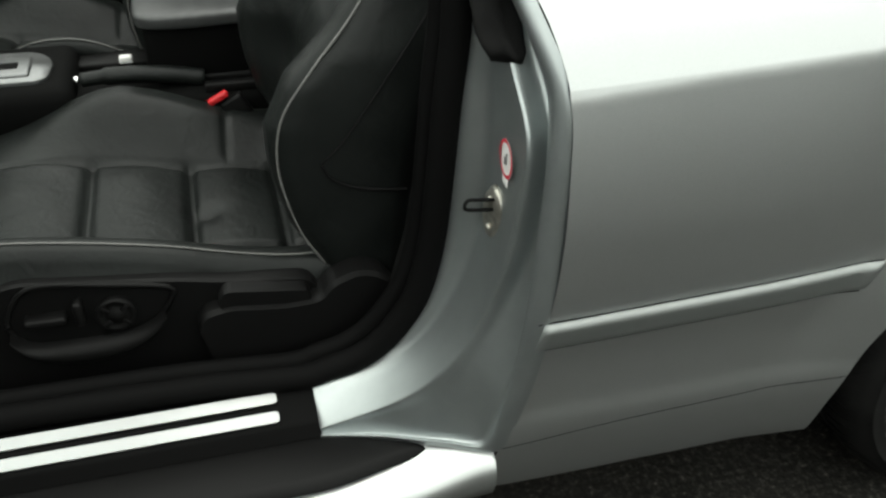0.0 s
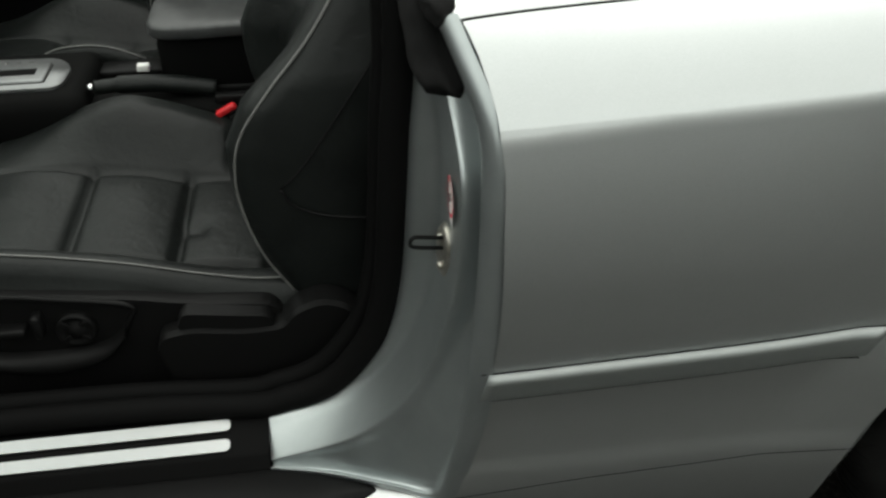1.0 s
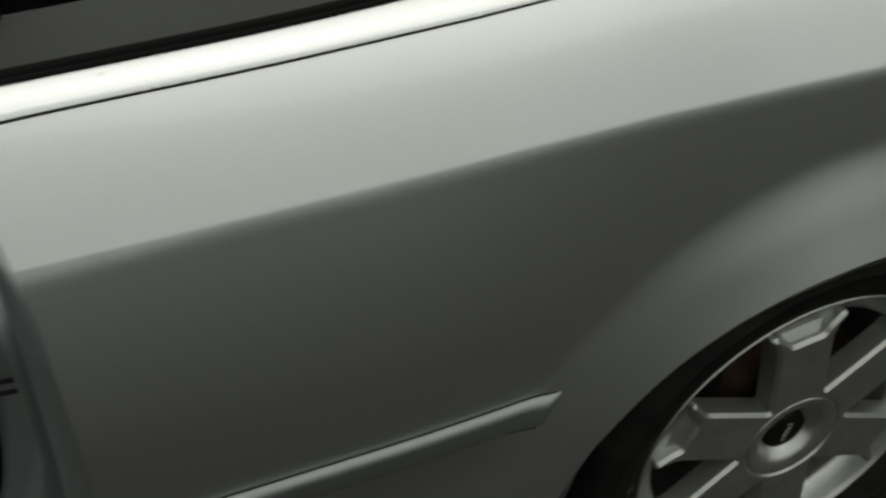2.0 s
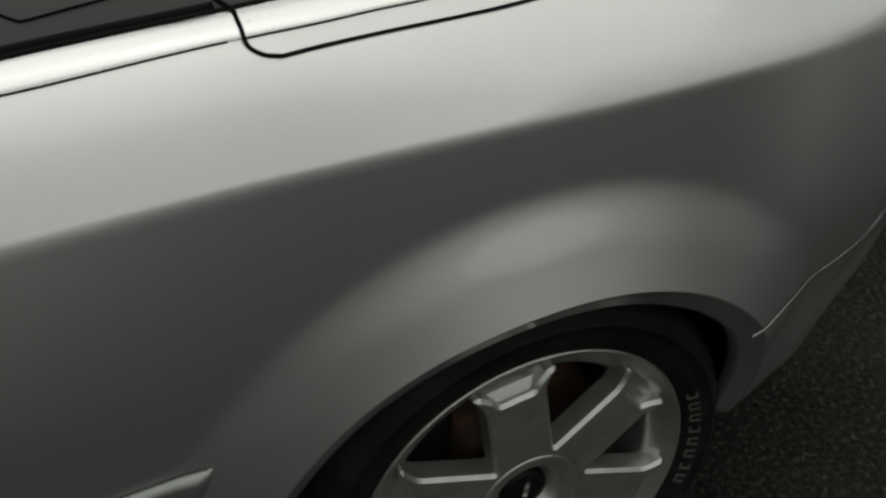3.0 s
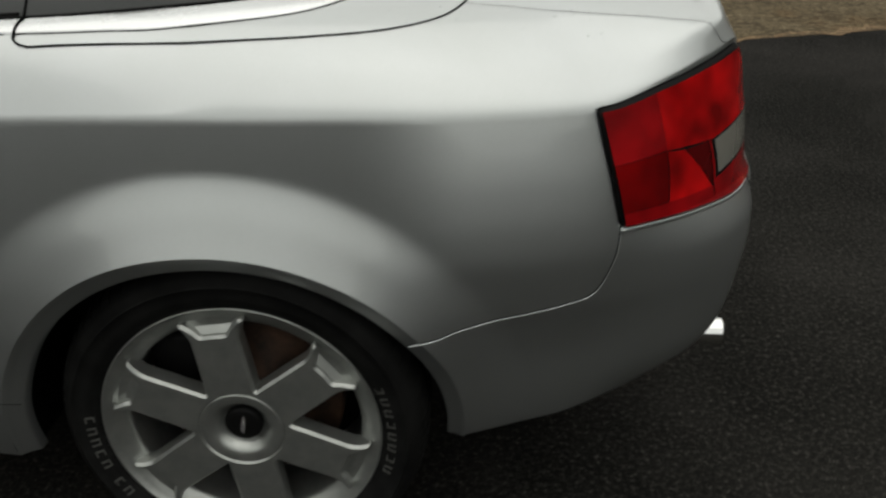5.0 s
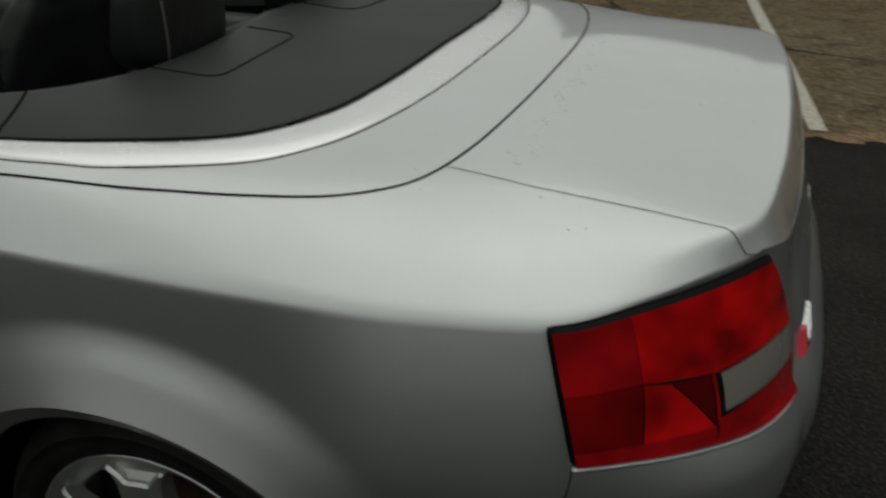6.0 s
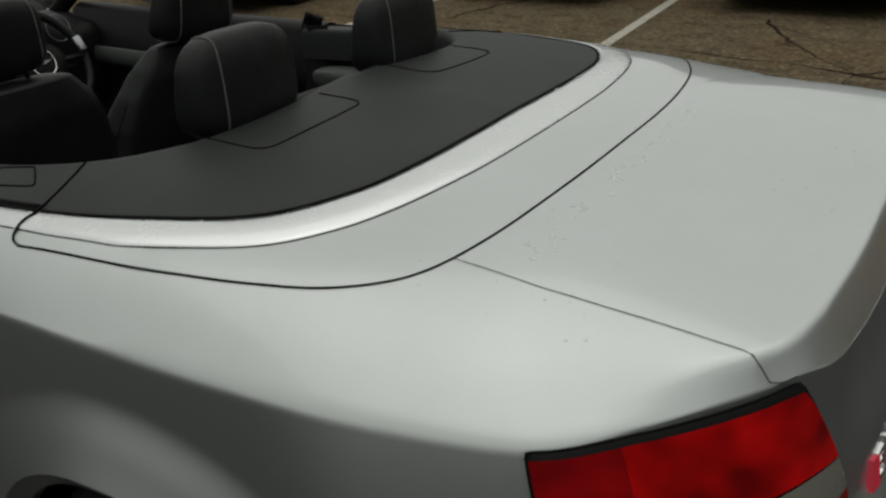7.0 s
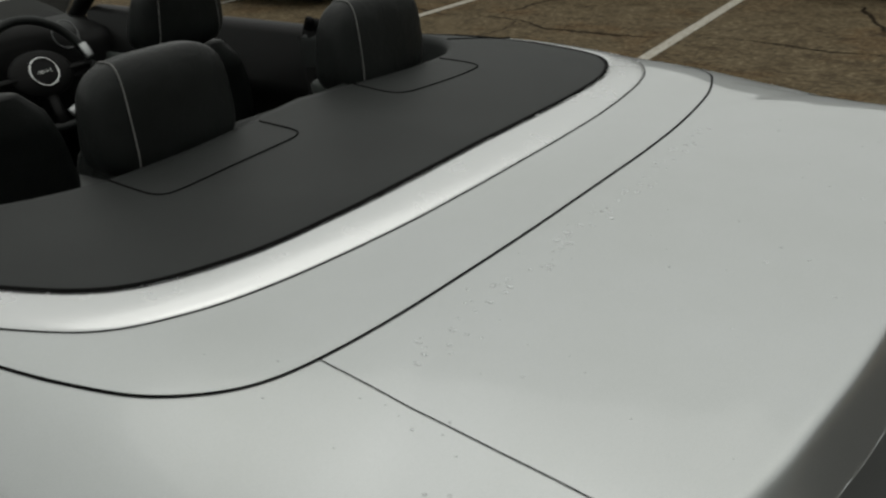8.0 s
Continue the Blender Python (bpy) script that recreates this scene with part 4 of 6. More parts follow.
def jamb(fix):
    a, b, r1, r0, inn = JC
    w = np.linspace(0, 1, NJ)
    deep = (1 - ease(w, 0.42, 0.66))[:, None]
    ridge = (1 - 0.95 * ease(w, 0.35, 0.6))[:, None]
    back = np.array((0.022, 0.013, 0.0)) * deep + np.array((0.002, 0.005, -0.004)) * (1 - deep)
    fwd = np.array((-1.0, -0.25, 0.0)) * (1 - ease(w, 0.6, 0.8))[:, None] + np.array((-0.1, -0.4, 0.9)) * ease(w, 0.6, 0.8)[:, None]
    rows = [a + np.array((0.006, 0.001, 0.0)), a, a + fwd * 0.0015, a + (b - a) * 0.10 + fwd * 0.0045, a + (b - a) * 0.3 + fwd * 0.0070, a + (b - a) * 0.5 + fwd * 0.0080, a + (b - a) * 0.7 + fwd * 0.0072, a + (b - a) * 0.93 + fwd * 0.0040, b + fwd * 0.0028, b + fwd * 0.0005 + (r1 - b) * 0.015]
    for f, k in ((0.03, 0.25), (0.05, 0.75), (0.09, 0.97), (0.14, 1.0), (0.45, 1.0), (0.70, 0.97), (0.78, 0.86), (0.84, 0.62), (0.89, 0.34), (0.93, 0.14), (0.97, 0.02)):
        rows.append(b + (r1 - b) * f + back * k)
    for f, up in ((0.0, 0.0030), (0.03, 0.0040), (0.07, 0.0038), (0.10, 0.0022), (0.13, 0.0006), (0.18, 0.0), (0.4, -0.0005), (0.7, 0.0), (0.9, 0.001)):
        rows.append(r1 + (r0 - r1) * f + fwd * up * ridge)
    rows += [r0 + fwd * 0.0025, r0 + (inn - r0) * 0.25 + fwd * 0.0015, r0 + (inn - r0) * 0.6, inn, inn + np.array((0.004, 0.012, 0.0))]
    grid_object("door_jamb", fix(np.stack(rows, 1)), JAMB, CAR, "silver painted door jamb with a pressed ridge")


for fix in (lambda q: q, mirrored):
    jamb(fix)
seal_path = np.vstack([[(-0.915, 0.165, 1.0)], np.array(JAMB_IN) + np.array((-0.012, 0.012, 0.004)), [(-1.30, 0.182, 0.388), (-1.60, 0.186, 0.388), (-2.0, 0.19, 0.39)]])
for fix in (lambda q: q, mirrored):
    sp = spline(seal_path, 140)
    tube("door_seal", fix(sp), 0.019, RUBBER, CAR, "thick black rubber door seal", sides=12)
    tube("door_seal", fix(sp + np.array((-0.014, 0.022, 0.012))), 0.014, RUBBER, CAR, sides=10)


def sill(fix, flip):
    prof = [(0.205, 0.27), (0.18, 0.368), (0.170, 0.374), (0.160, 0.375), (0.112, 0.3625), (0.106, 0.358), (0.101, 0.338), (0.092, 0.331)]
    xs = np.linspace(-2.10, -1.131, 30)
    grid_object("sill_tread", fix(np.array([[(x, y, z) for y, z in prof] for x in xs])), RUBBER, CAR, "black plastic door sill tread", flip=not flip)
    step = [(0.100, 0.334), (0.094, 0.337), (0.062, 0.336), (0.050, 0.333), (0.044, 0.322)]
    xs2 = np.r_[np.linspace(-2.10, -1.04, 40), np.linspace(-1.03, -0.994, 14)]
    rows = []
    for x in xs2:
        t = max(0.0, (x + 1.04) / 0.0465)
        q = math.sqrt(max(0.0, 1 - t * t))
        mid = (0.050, 0.326)
        lift = 0.004
        widen = 0.026 * ease(-x, 0.99, 1.15)
        rows.append([(x, mid[0] - widen * (y < 0.063) + (y - mid[0]) * q * (1 - 0.75 * ease(x, -1.13, -1.0) * (y > 0.06)), mid[1] + (z - mid[1]) * q + lift * q) for y, z in step])
    grid_object("sill_step", fix(np.array(rows)), PLASTIC, CAR, "black ribbed sill step strip", flip=not flip)
    low = [(0.102, 0.329), (0.066, 0.330), (0.036, 0.321), (0.002, 0.310), (-0.008, 0.298), (-0.010, 0.278), (0.000, 0.255), (0.03, 0.236), (0.08, 0.225)]
    xs3 = np.linspace(-2.12, -0.909, 50)
    rows = []
    for x in xs3:
        t = ease(x, -1.05, -0.910)
        rows.append([(x, y + 0.012 * t, z + 0.022 * t * (z - 0.23) / 0.1) for y, z in low])
    grid_object("sill_panel", fix(np.array(rows)), PAINT, CAR, "silver outer sill", flip=not flip)
    for y, z in ((0.150, 0.3724), (0.1215, 0.3649)):
        w = 0.0084
        bm = bmesh.new()
        pts = [(-2.08, y - w), (-2.08, y + w)] + [(-1.181 - 0.006 + 0.006 * math.sin(a), y + (w - 0.006) * (1 if a > 0 else 1) + 0.006 * math.cos(a)) for a in np.linspace(0, np.pi / 2, 6)] + [(-1.181 - 0.006 + 0.006 * math.cos(a), y - (w - 0.006) - 0.006 * math.sin(a)) for a in np.linspace(0, np.pi / 2, 6)]
        tilt = 0.262
        vs = [bm.verts.new((x, yy, z + 0.0015 + (yy - y) * tilt)) for x, yy in pts]
        f = bm.faces.new(vs)
        e = bmesh.ops.extrude_face_region(bm, geom=[f])
        bmesh.ops.translate(bm, verts=[v for v in e["geom"] if isinstance(v, bmesh.types.BMVert)], vec=(0, 0, 0.003))
        bmesh.ops.recalc_face_normals(bm, faces=bm.faces)
        if flip:
            for v in bm.verts:
                v.co.y = 2 * C - v.co.y
            bmesh.ops.reverse_faces(bm, faces=bm.faces)
        part("sill_strip", bm, SILL_ALU, CAR, "bright aluminium sill strip", smooth=False)


sill(lambda q: q, False)
sill(mirrored, True)

# striker, warning sticker, cloth end of the window seal
plate = bmesh.new()
bmesh.ops.create_cone(plate, segments=28, radius1=0.023, radius2=0.020, depth=0.006, cap_ends=True)
for v in plate.verts:
    v.co.y *= 1.75
q3 = Vector((-0.985, -0.17, 0.0)).normalized()
frame3 = q3.to_track_quat("Z", "Y").to_matrix().to_4x4()
plate.transform(Matrix.Translation((-0.8985, 0.119, 0.655)) @ frame3 @ Matrix.Rotation(radians(-8), 4, "Z"))
striker = part("striker_plate", plate, STEEL, CAR, "zinc steel striker plate with a black loop")
base3 = Matrix.Translation((-0.8985, 0.119, 0.655)) @ frame3
loop = [(-0.893, 0.113, 0.677), (-0.918, 0.111, 0.681), (-0.932, 0.110, 0.683), (-0.937, 0.109, 0.680), (-0.938, 0.109, 0.674), (-0.934, 0.110, 0.670), (-0.920, 0.111, 0.667), (-0.893, 0.114, 0.662)]
tube("striker_loop", spline(loop, 40), 0.0024, PLASTIC, striker, "black striker loop")
for dy in (-0.020, 0.020):
    bm = bmesh.new()
    bmesh.ops.create_cone(bm, segments=12, radius1=0.0055, radius2=0.0045, depth=0.006, cap_ends=True)
    bm.transform(base3 @ Matrix.Translation((0, dy, 0.005)))
    part("screw", bm, STEEL, striker)


def disc(name, r, r_in, z, mat, m, parent, stretch=1.0):
    a = np.linspace(0, 2 * np.pi, 40, endpoint=False)
    g = np.array([[tuple(m @ Vector((rr * math.cos(t), rr * stretch * math.sin(t), z))) for rr in (r, r_in)] for t in a])
    return mesh_object(name, g.reshape(-1, 3), grid_faces(40, 2, wrap=True), mat, parent)


st = Matrix.Translation((-0.8920, 0.097, 0.742)) @ Vector((-1.0, 0.03, 0.0)).to_track_quat("Z", "Y").to_matrix().to_4x4()
sticker = disc("warning_sticker", 0.0235, 0.0005, 0.002, WHITE_PAPER, st, CAR)
tagged(sticker, "round white sticker with a red ring")
disc("sticker_ring", 0.0235, 0.0195, 0.003, RED_PRINT, st, sticker)
bm = box_bm((-0.009, -0.0012, 0.0028), (0.009, 0.0012, 0.0034))
bm.transform(st @ Matrix.Rotation(radians(62), 4, "Z"))
part("sticker_bar", bm, GREY_PRINT, sticker, smooth=False)
bm = box_bm((-0.005, -0.006, 0.0026), (0.004, 0.001, 0.0032))
bm.transform(st)
part("sticker_mark", bm, GREY_PRINT, sticker, smooth=False)
bm = box_bm((-0.010, -0.034, 0.0016), (0.010, -0.018, 0.0022))
bm.transform(st)
part("sticker_tab", bm, WHITE_PAPER, sticker, smooth=False)


def lumps(g):
    k = g.copy()
    for idx in np.ndindex(g.shape[:2]):
        v = Vector(g[idx])
        k[idx] = g[idx] * (1 + 0.22 * noise.noise(v * 1.7) + 0.08 * noise.noise(v * 5))
    k[..., 0] *= 1 + 0.25 * k[..., 2]
    k[..., 1] += 0.25 * k[..., 2]
    return k


def cloth_flap():
    spine = spline([(-0.916, 0.146, 0.992), (-0.918, 0.134, 0.960), (-0.915, 0.124, 0.925), (-0.909, 0.114, 0.890), (-0.902, 0.105, 0.872), (-0.900, 0.103, 0.864)], 30)
    half = smooth_curve((0, 0.3, 0.6, 0.9, 1.0), (0.030, 0.028, 0.027, 0.025, 0.020))(np.linspace(0, 1, 30))
    rings = []
    for k, (c, h) in enumerate(zip(spine, half)):
        ring = []
        for t in np.linspace(0, 2 * np.pi, 28, endpoint=False):
            fold = 1 + 0.16 * math.sin(3 * t + 0.16 * k) + 0.10 * math.sin(5 * t - 0.11 * k) + 0.12 * noise.noise(Vector((math.cos(t), math.sin(t), k * 0.12)) * 1.6)
            ring.append((c[0] + h * fold * 0.85 * math.cos(t) - h * 0.25 * math.sin(t), c[1] + h * fold * 0.55 * math.sin(t), c[2] + 0.006 * math.sin(2 * t)))
        rings.append(ring)
    loft("seal_end_cloth", np.array(rings), CLOTH, CAR, "crumpled black cloth end of the hood seal")


cloth_flap()
blob("seal_end_cloth", (-0.906, 0.100, 0.958), (0.018, 0.022, 0.020), CLOTH, CAR, power=2.2, bend=lumps, nu=40, nv=24)


# ---- wheels ----
def offset_loop(loop, by):
    """A closed loop moved sideways: to the left of its direction of travel for by > 0."""
    q = np.array(loop, float)
    t1, t2 = q - np.roll(q, 1, 0), np.roll(q, -1, 0) - q
    n1, n2 = (np.stack([-t[:, 1], t[:, 0]], 1) / (np.linalg.norm(t, axis=1, keepdims=True) + 1e-12) for t in (t1, t2))
    n = n1 + n2
    return q + by * n / np.maximum(0.35, (n * n).sum(1, keepdims=True) / 2)


def polygon_plate(loops, y0, y1, bevel, inset=0.25):
    """A plate in the x-z plane with holes, from its outline and hole loops, with a chamfer round every edge in front."""
    bm = bmesh.new()
    edges, rings = [], []
    for n, loop in enumerate(loops):
        q = np.array(loop, float)
        turn = np.sum(q[:, 0] * np.roll(q[:, 1], -1) - q[:, 1] * np.roll(q[:, 0], -1))
        if turn < 0:
            q = q[::-1]
        top = offset_loop(q, inset * bevel if n == 0 else -bevel)
        rows = [[bm.verts.new((x, y, z)) for x, z in pts] for pts, y in ((top, y0), (q, y0 + bevel), (q, y1))]
        k = len(q)
        edges += [bm.edges.new((rows[0][i], rows[0][(i + 1) % k])) for i in range(k)]
        rings.append((rows, k))
    bmesh.ops.triangle_fill(bm, use_beauty=True, use_dissolve=False, edges=edges)
    for rows, k in rings:
        for a, b in zip(rows, rows[1:]):
            for i in range(k):
                bm.faces.new((a[i], a[(i + 1) % k], b[(i + 1) % k], b[i]))
    bmesh.ops.recalc_face_normals(bm, faces=bm.faces)
    if sum(f.normal.y * f.calc_area() for f in bm.faces if abs(f.normal.y) > 0.99) > 0:
        bmesh.ops.reverse_faces(bm, faces=bm.faces)
    return bm


def rounded(points, r, steps=5):
    """A polygon with its corners rounded."""
    out = []
    n = len(points)
    for i in range(n):
        a, b, c = (np.array(points[(i + k) % n], float) for k in (-1, 0, 1))
        d1, d2 = (a - b) / np.linalg.norm(a - b), (c - b) / np.linalg.norm(c - b)
        rr = min(r, 0.45 * np.linalg.norm(a - b), 0.45 * np.linalg.norm(c - b))
        for t in np.linspace(0, 1, steps):
            p1, p2 = b + d1 * rr * (1 - t), b + d2 * rr * t
            out.append(tuple((1 - t) * p1 + t * p2))
    return out


SPOKE = radians(98.5)
# outline of the six spokes: straight sides, flared ends with a scalloped cut
END = [(0.186, -0.0415), (0.200, -0.0465), (0.2170, -0.0580), (0.2200, -0.0480), (0.2040, -0.0300), (0.1925, -0.0225), (0.1935, 0.0), (0.1925, 0.0225), (0.2040, 0.0300), (0.2200, 0.0480), (0.2170, 0.0580), (0.200, 0.0465), (0.186, 0.0415)]
STAR = []
for n in range(6):
    mid = SPOKE + radians(60 * n)
    STAR += [(r * math.cos(mid) - w * math.sin(mid), r * math.sin(mid) + w * math.cos(mid)) for r, w in END]
    STAR.append((0.086 * math.cos(mid + radians(30)), 0.086 * math.sin(mid + radians(30))))
STAR = rounded(STAR, 0.005)


def wheel(centre, name_label):
    """A wheel whose outer face looks towards -y, built about centre."""
    cx, cy, cz = centre
    tyre_prof = [(0.232, 0.030), (0.240, 0.012), (0.246, 0.006), (0.252, 0.0035), (0.2535, 0.0015), (0.256, 0.0015), (0.2575, -0.001), (0.272, -0.006), (0.288, -0.006), (0.2885, -0.0075), (0.291, -0.0075), (0.2915, -0.005), (0.302, 0.002), (0.3115, 0.013), (0.317, 0.026), (0.3205, 0.045),
                 (0.3212, 0.068), (0.314, 0.0685), (0.314, 0.077), (0.3222, 0.078), (0.3225, 0.105), (0.314, 0.106), (0.314, 0.116), (0.3225, 0.117), (0.3222, 0.150), (0.314, 0.151), (0.314, 0.160), (0.3212, 0.161), (0.317, 0.20), (0.300, 0.224), (0.27, 0.23), (0.232, 0.205)]
    root = lathe_object("wheel", [(0.2450, 0.014), (0.2450, 0.0075), (0.2440, 0.0052), (0.2425, 0.0046), (0.2408, 0.0056), (0.2392, 0.0078), (0.232, 0.0125), (0.220, 0.0205), (0.2090, 0.0290), (0.2055, 0.0335), (0.2040, 0.0400), (0.2025, 0.060), (0.201, 0.10), (0.203, 0.17), (0.215, 0.21)], centre, ALLOY, CAR, name_label)
    lathe_object("tyre", tyre_prof, centre, TYRE, root, "black low-profile tyre, lightly dusty", count=160, floor=0.0)
    # blocks of the tread's shoulder
    bm = bmesh.new()
    for k in range(76):
        a0, a1 = radians(360 * k / 76), radians(360 * (k + 0.62) / 76)
        quads = []
        for an in (a0, a1):
            quads.append([(cx + r * math.cos(an + sk), cy + d, max(0.001, cz + r * math.sin(an + sk))) for r, d, sk in ((0.3095, 0.0095, 0.0), (0.3165, 0.0205, 0.006), (0.3225, 0.040, 0.014), (0.3242, 0.066, 0.024))])
        va, vb = ([bm.verts.new(p) for p in q] for q in quads)
        for i in range(3):
            bm.faces.new((va[i], vb[i], vb[i + 1], va[i + 1]))
        inner = [[bm.verts.new((cx + (v.co.x - cx) * 0.985, v.co.y + 0.004, cz + (v.co.z - cz) * 0.985)) for v in row] for row in (va, vb)]
        for i in range(3):
            bm.faces.new((va[i], va[i + 1], inner[0][i + 1], inner[0][i]))
            bm.faces.new((vb[i + 1], vb[i], inner[1][i], inner[1][i + 1]))
    bmesh.ops.recalc_face_normals(bm, faces=bm.faces)
    part("tread_shoulder", bm, TYRE, root, "blocks along the shoulder of the tyre", smooth=False)
    hole = [(0.0725 * math.cos(t), 0.0725 * math.sin(t)) for t in np.linspace(0, 2 * np.pi, 48, endpoint=False)]
    bm = polygon_plate([STAR, hole], 0.0, 0.034, 0.0050, 0.9)
    bm.transform(Matrix.Translation((cx, cy + 0.003, cz)))
    part("spoke_plate", bm, ALLOY, root, "silver six-spoke alloy face", smooth=False)
    for n in range(6):
        mid = SPOKE + radians(60 * n)
        rows = [[(cx + r * math.cos(mid) - w * math.sin(mid), cy + d, cz + r * math.sin(mid) + w * math.cos(mid)) for w in (-h, -0.4 * h, 0.4 * h, h)] for r, d, h in ((0.186, 0.0095, 0.026), (0.194, 0.0135, 0.026), (0.206, 0.0205, 0.034), (0.226, 0.0195, 0.050))]
        grid_object("spoke_recess", np.array(rows), ALLOY, root, "scalloped recess in the end of a spoke", flip=True, smooth=False)
    hub = lathe_object("hub_ring", [(0.074, 0.030), (0.0735, 0.006), (0.0720, 0.0045), (0.0705, 0.0040), (0.056, 0.0075), (0.0515, 0.0095), (0.048, 0.0135), (0.042, 0.0235), (0.038, 0.029), (0.033, 0.0305)], centre, ALLOY, root, count=72)
    cap = lathe_object("centre_cap", [(0.0340, 0.034), (0.0340, 0.022), (0.0325, 0.0185), (0.029, 0.0165), (0.018, 0.0150), (0.0005, 0.0145)], centre, PLASTIC, root, "black centre cap with small light rings", count=48)
    for k in range(4):
        a = np.linspace(0, 2 * np.pi, 18, endpoint=False)
        ring = np.stack([cx + (k - 1.5) * 0.0072 * 0.2 + 0.0042 * np.cos(a), np.full(18, cy + 0.0148), cz + (k - 1.5) * 0.0072 + 0.0052 * np.sin(a)], 1)
        tube("cap_ring", np.vstack([ring, ring[:2]]), 0.0005, CHROME, root, up=(0, 1, 0), sides=5)
    lathe_object("brake_disc", [(0.165, 0.115), (0.165, 0.095), (0.160, 0.093), (0.085, 0.093), (0.082, 0.07), (0.0, 0.07)], centre, RUST, root, "rusty brake disc", count=64)
    part("brake_caliper", box_bm((cx - 0.17, cy + 0.07, cz + 0.03), (cx - 0.08, cy + 0.15, cz + 0.15), 0.015), PLASTIC, root, "dark brake caliper")
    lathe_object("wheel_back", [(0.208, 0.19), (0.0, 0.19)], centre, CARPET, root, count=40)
    # raised print on the sidewall as plain bars
    for start, count, step in ((22, 8, -5.4), (177, 5, 5.4), (208, 2, 5.4)):
        for k in range(count):
            a = radians(start + k * step)
            bars = ((-1.25, 0.255, 0.270, 0.45), (0.0, 0.255, 0.2575, 1.2), (1.25, 0.255, 0.270, 0.45)) if k % 3 else ((-1.0, 0.255, 0.270, 0.5), (0.2, 0.255, 0.2575, 1.1), (0.2, 0.2675, 0.270, 1.1))
            for da, r0, r1, w in bars:
                q = []
                for r, d in ((r0, da - w), (r0, da + w), (r1, da + w), (r1, da - w)):
                    an = a + radians(d)
                    q.append((cx + r * math.cos(an), cy + float(np.interp(r, (0.252, 0.2575, 0.272), (0.0015, -0.001, -0.006))) - 0.0012, cz + r * math.sin(an)))
                mesh_object("print_bar", q, [(0, 1, 2, 3)], TYRE_MARK, root)
    return root


def other_side(root, shift=0.0, across=True):
    """A copy of a wheel at another corner of the car."""
    def twin(ob, parent):
        me = ob.data.copy()
        for v in me.vertices:
            v.co.x += shift
            if across:
                v.co.y = 2 * C - v.co.y
        if across:
            me.flip_normals()
        k = new(ob.name.split(".")[0], me)
        k.parent = parent
        k.matrix_parent_inverse = parent.matrix_basis.inverted()
        tagged(k, "silver six-spoke alloy wheel" if parent is CAR else "")
        for c in list(ob.children):
            twin(c, k)
    twin(root, CAR)


rear = wheel((0.0, 0.022, 0.318), "silver six-spoke alloy wheel")
other_side(rear)
other_side(rear, -2.655, False)
other_side(rear, -2.655)


# ---- front of the car, plain, and the open door ----
wing_y = smooth_curve((-3.46, -3.40, -3.25, -3.0, -2.655, -2.3, -2.10), (0.60, 0.36, 0.165, 0.075, 0.030, 0.026, 0.030))
wing_prof = [(0.225, 0.05), (0.26, 0.024), (0.335, 0.0), (0.42, -0.004), (0.52, -0.010), (0.62, -0.012), (0.72, -0.008), (0.80, 0.004), (0.85, 0.020)]
wing_top = smooth_curve((-3.46, -3.2, -2.655, -2.10), (0.66, 0.74, 0.83, 0.862))


def front_end():
    xs = np.r_[np.linspace(-3.46, -3.2, 24), np.linspace(-3.18, -2.10, 80)]
    fr = np.linspace(0, 1, 34)
    g = np.zeros((len(xs), len(fr), 3))
    for i, x in enumerate(xs):
        z = 0.225 + (wing_top(x) - 0.225) * fr
        g[i, :, 0], g[i, :, 2] = x, z
        g[i, :, 1] = wing_y(x) + np.interp(0.225 + 0.625 * fr, [p[0] for p in wing_prof], [p[1] for p in wing_prof])
    verts = g.reshape(-1, 3)
    faces = []
    for f in grid_faces(*g.shape[:2]):
        c = verts[list(f)].mean(0)
        if np.hypot(c[0] + 2.655, c[2] - 0.305) > 0.36 and not (c[2] < 0.305 and abs(c[0] + 2.655) < 0.36):
            faces.append(f)
    for fix in (lambda q: q, mirrored):
        mesh_object("front_wing", fix(verts), faces, PAINT, CAR, "silver front wing")
        a = np.linspace(np.pi, 0, 40)
        arch = np.stack([np.stack([-2.655 + 0.365 * np.cos(a), np.full(40, y), 0.305 + 0.365 * np.sin(a)], 1) for y in (0.022, 0.30)], 1)
        grid_object("arch_liner", fix(arch), CARPET, CAR)
        blob("headlight", (-3.30, fix(np.array([(0, 0.27, 0)]))[0, 1], 0.655), (0.14, 0.17, 0.055), CHROME, CAR, "clear headlight", power=3.0)
    # bonnet from the wing tops to the windscreen base
    xs2 = np.linspace(-3.44, -2.26, 40)
    rows = []
    for x in xs2:
        y0, z0 = wing_y(x) + 0.020, wing_top(x)
        v = np.linspace(0, 1, 30)
        rows.append(np.stack([np.full(30, x), y0 + (2 * C - 2 * y0) * v, z0 + 0.075 * (1 - (2 * v - 1) ** 4) * ease(x, -3.46, -3.0)], 1))
    grid_object("bonnet", np.array(rows), PAINT, CAR, "silver bonnet")
    # nose
    rows = []
    for z, d in ((0.225, 0.10), (0.30, 0.02), (0.45, -0.03), (0.56, -0.02), (0.66, 0.0), (0.70, 0.05)):
        v = np.linspace(0, 1, 30)
        rows.append(np.stack([-3.44 + d + 0.10 * (2 * v - 1) ** 4, 0.52 + (2 * C - 1.04) * v, np.full(30, z)], 1))
    grid_object("front_bumper", np.array(rows), PAINT, CAR, "silver front bumper")
    part("underbody", box_bm((-3.30, 0.30, 0.22), (-2.28, 2 * C - 0.30, 0.60), 0.02), CARPET, CAR)


front_end()


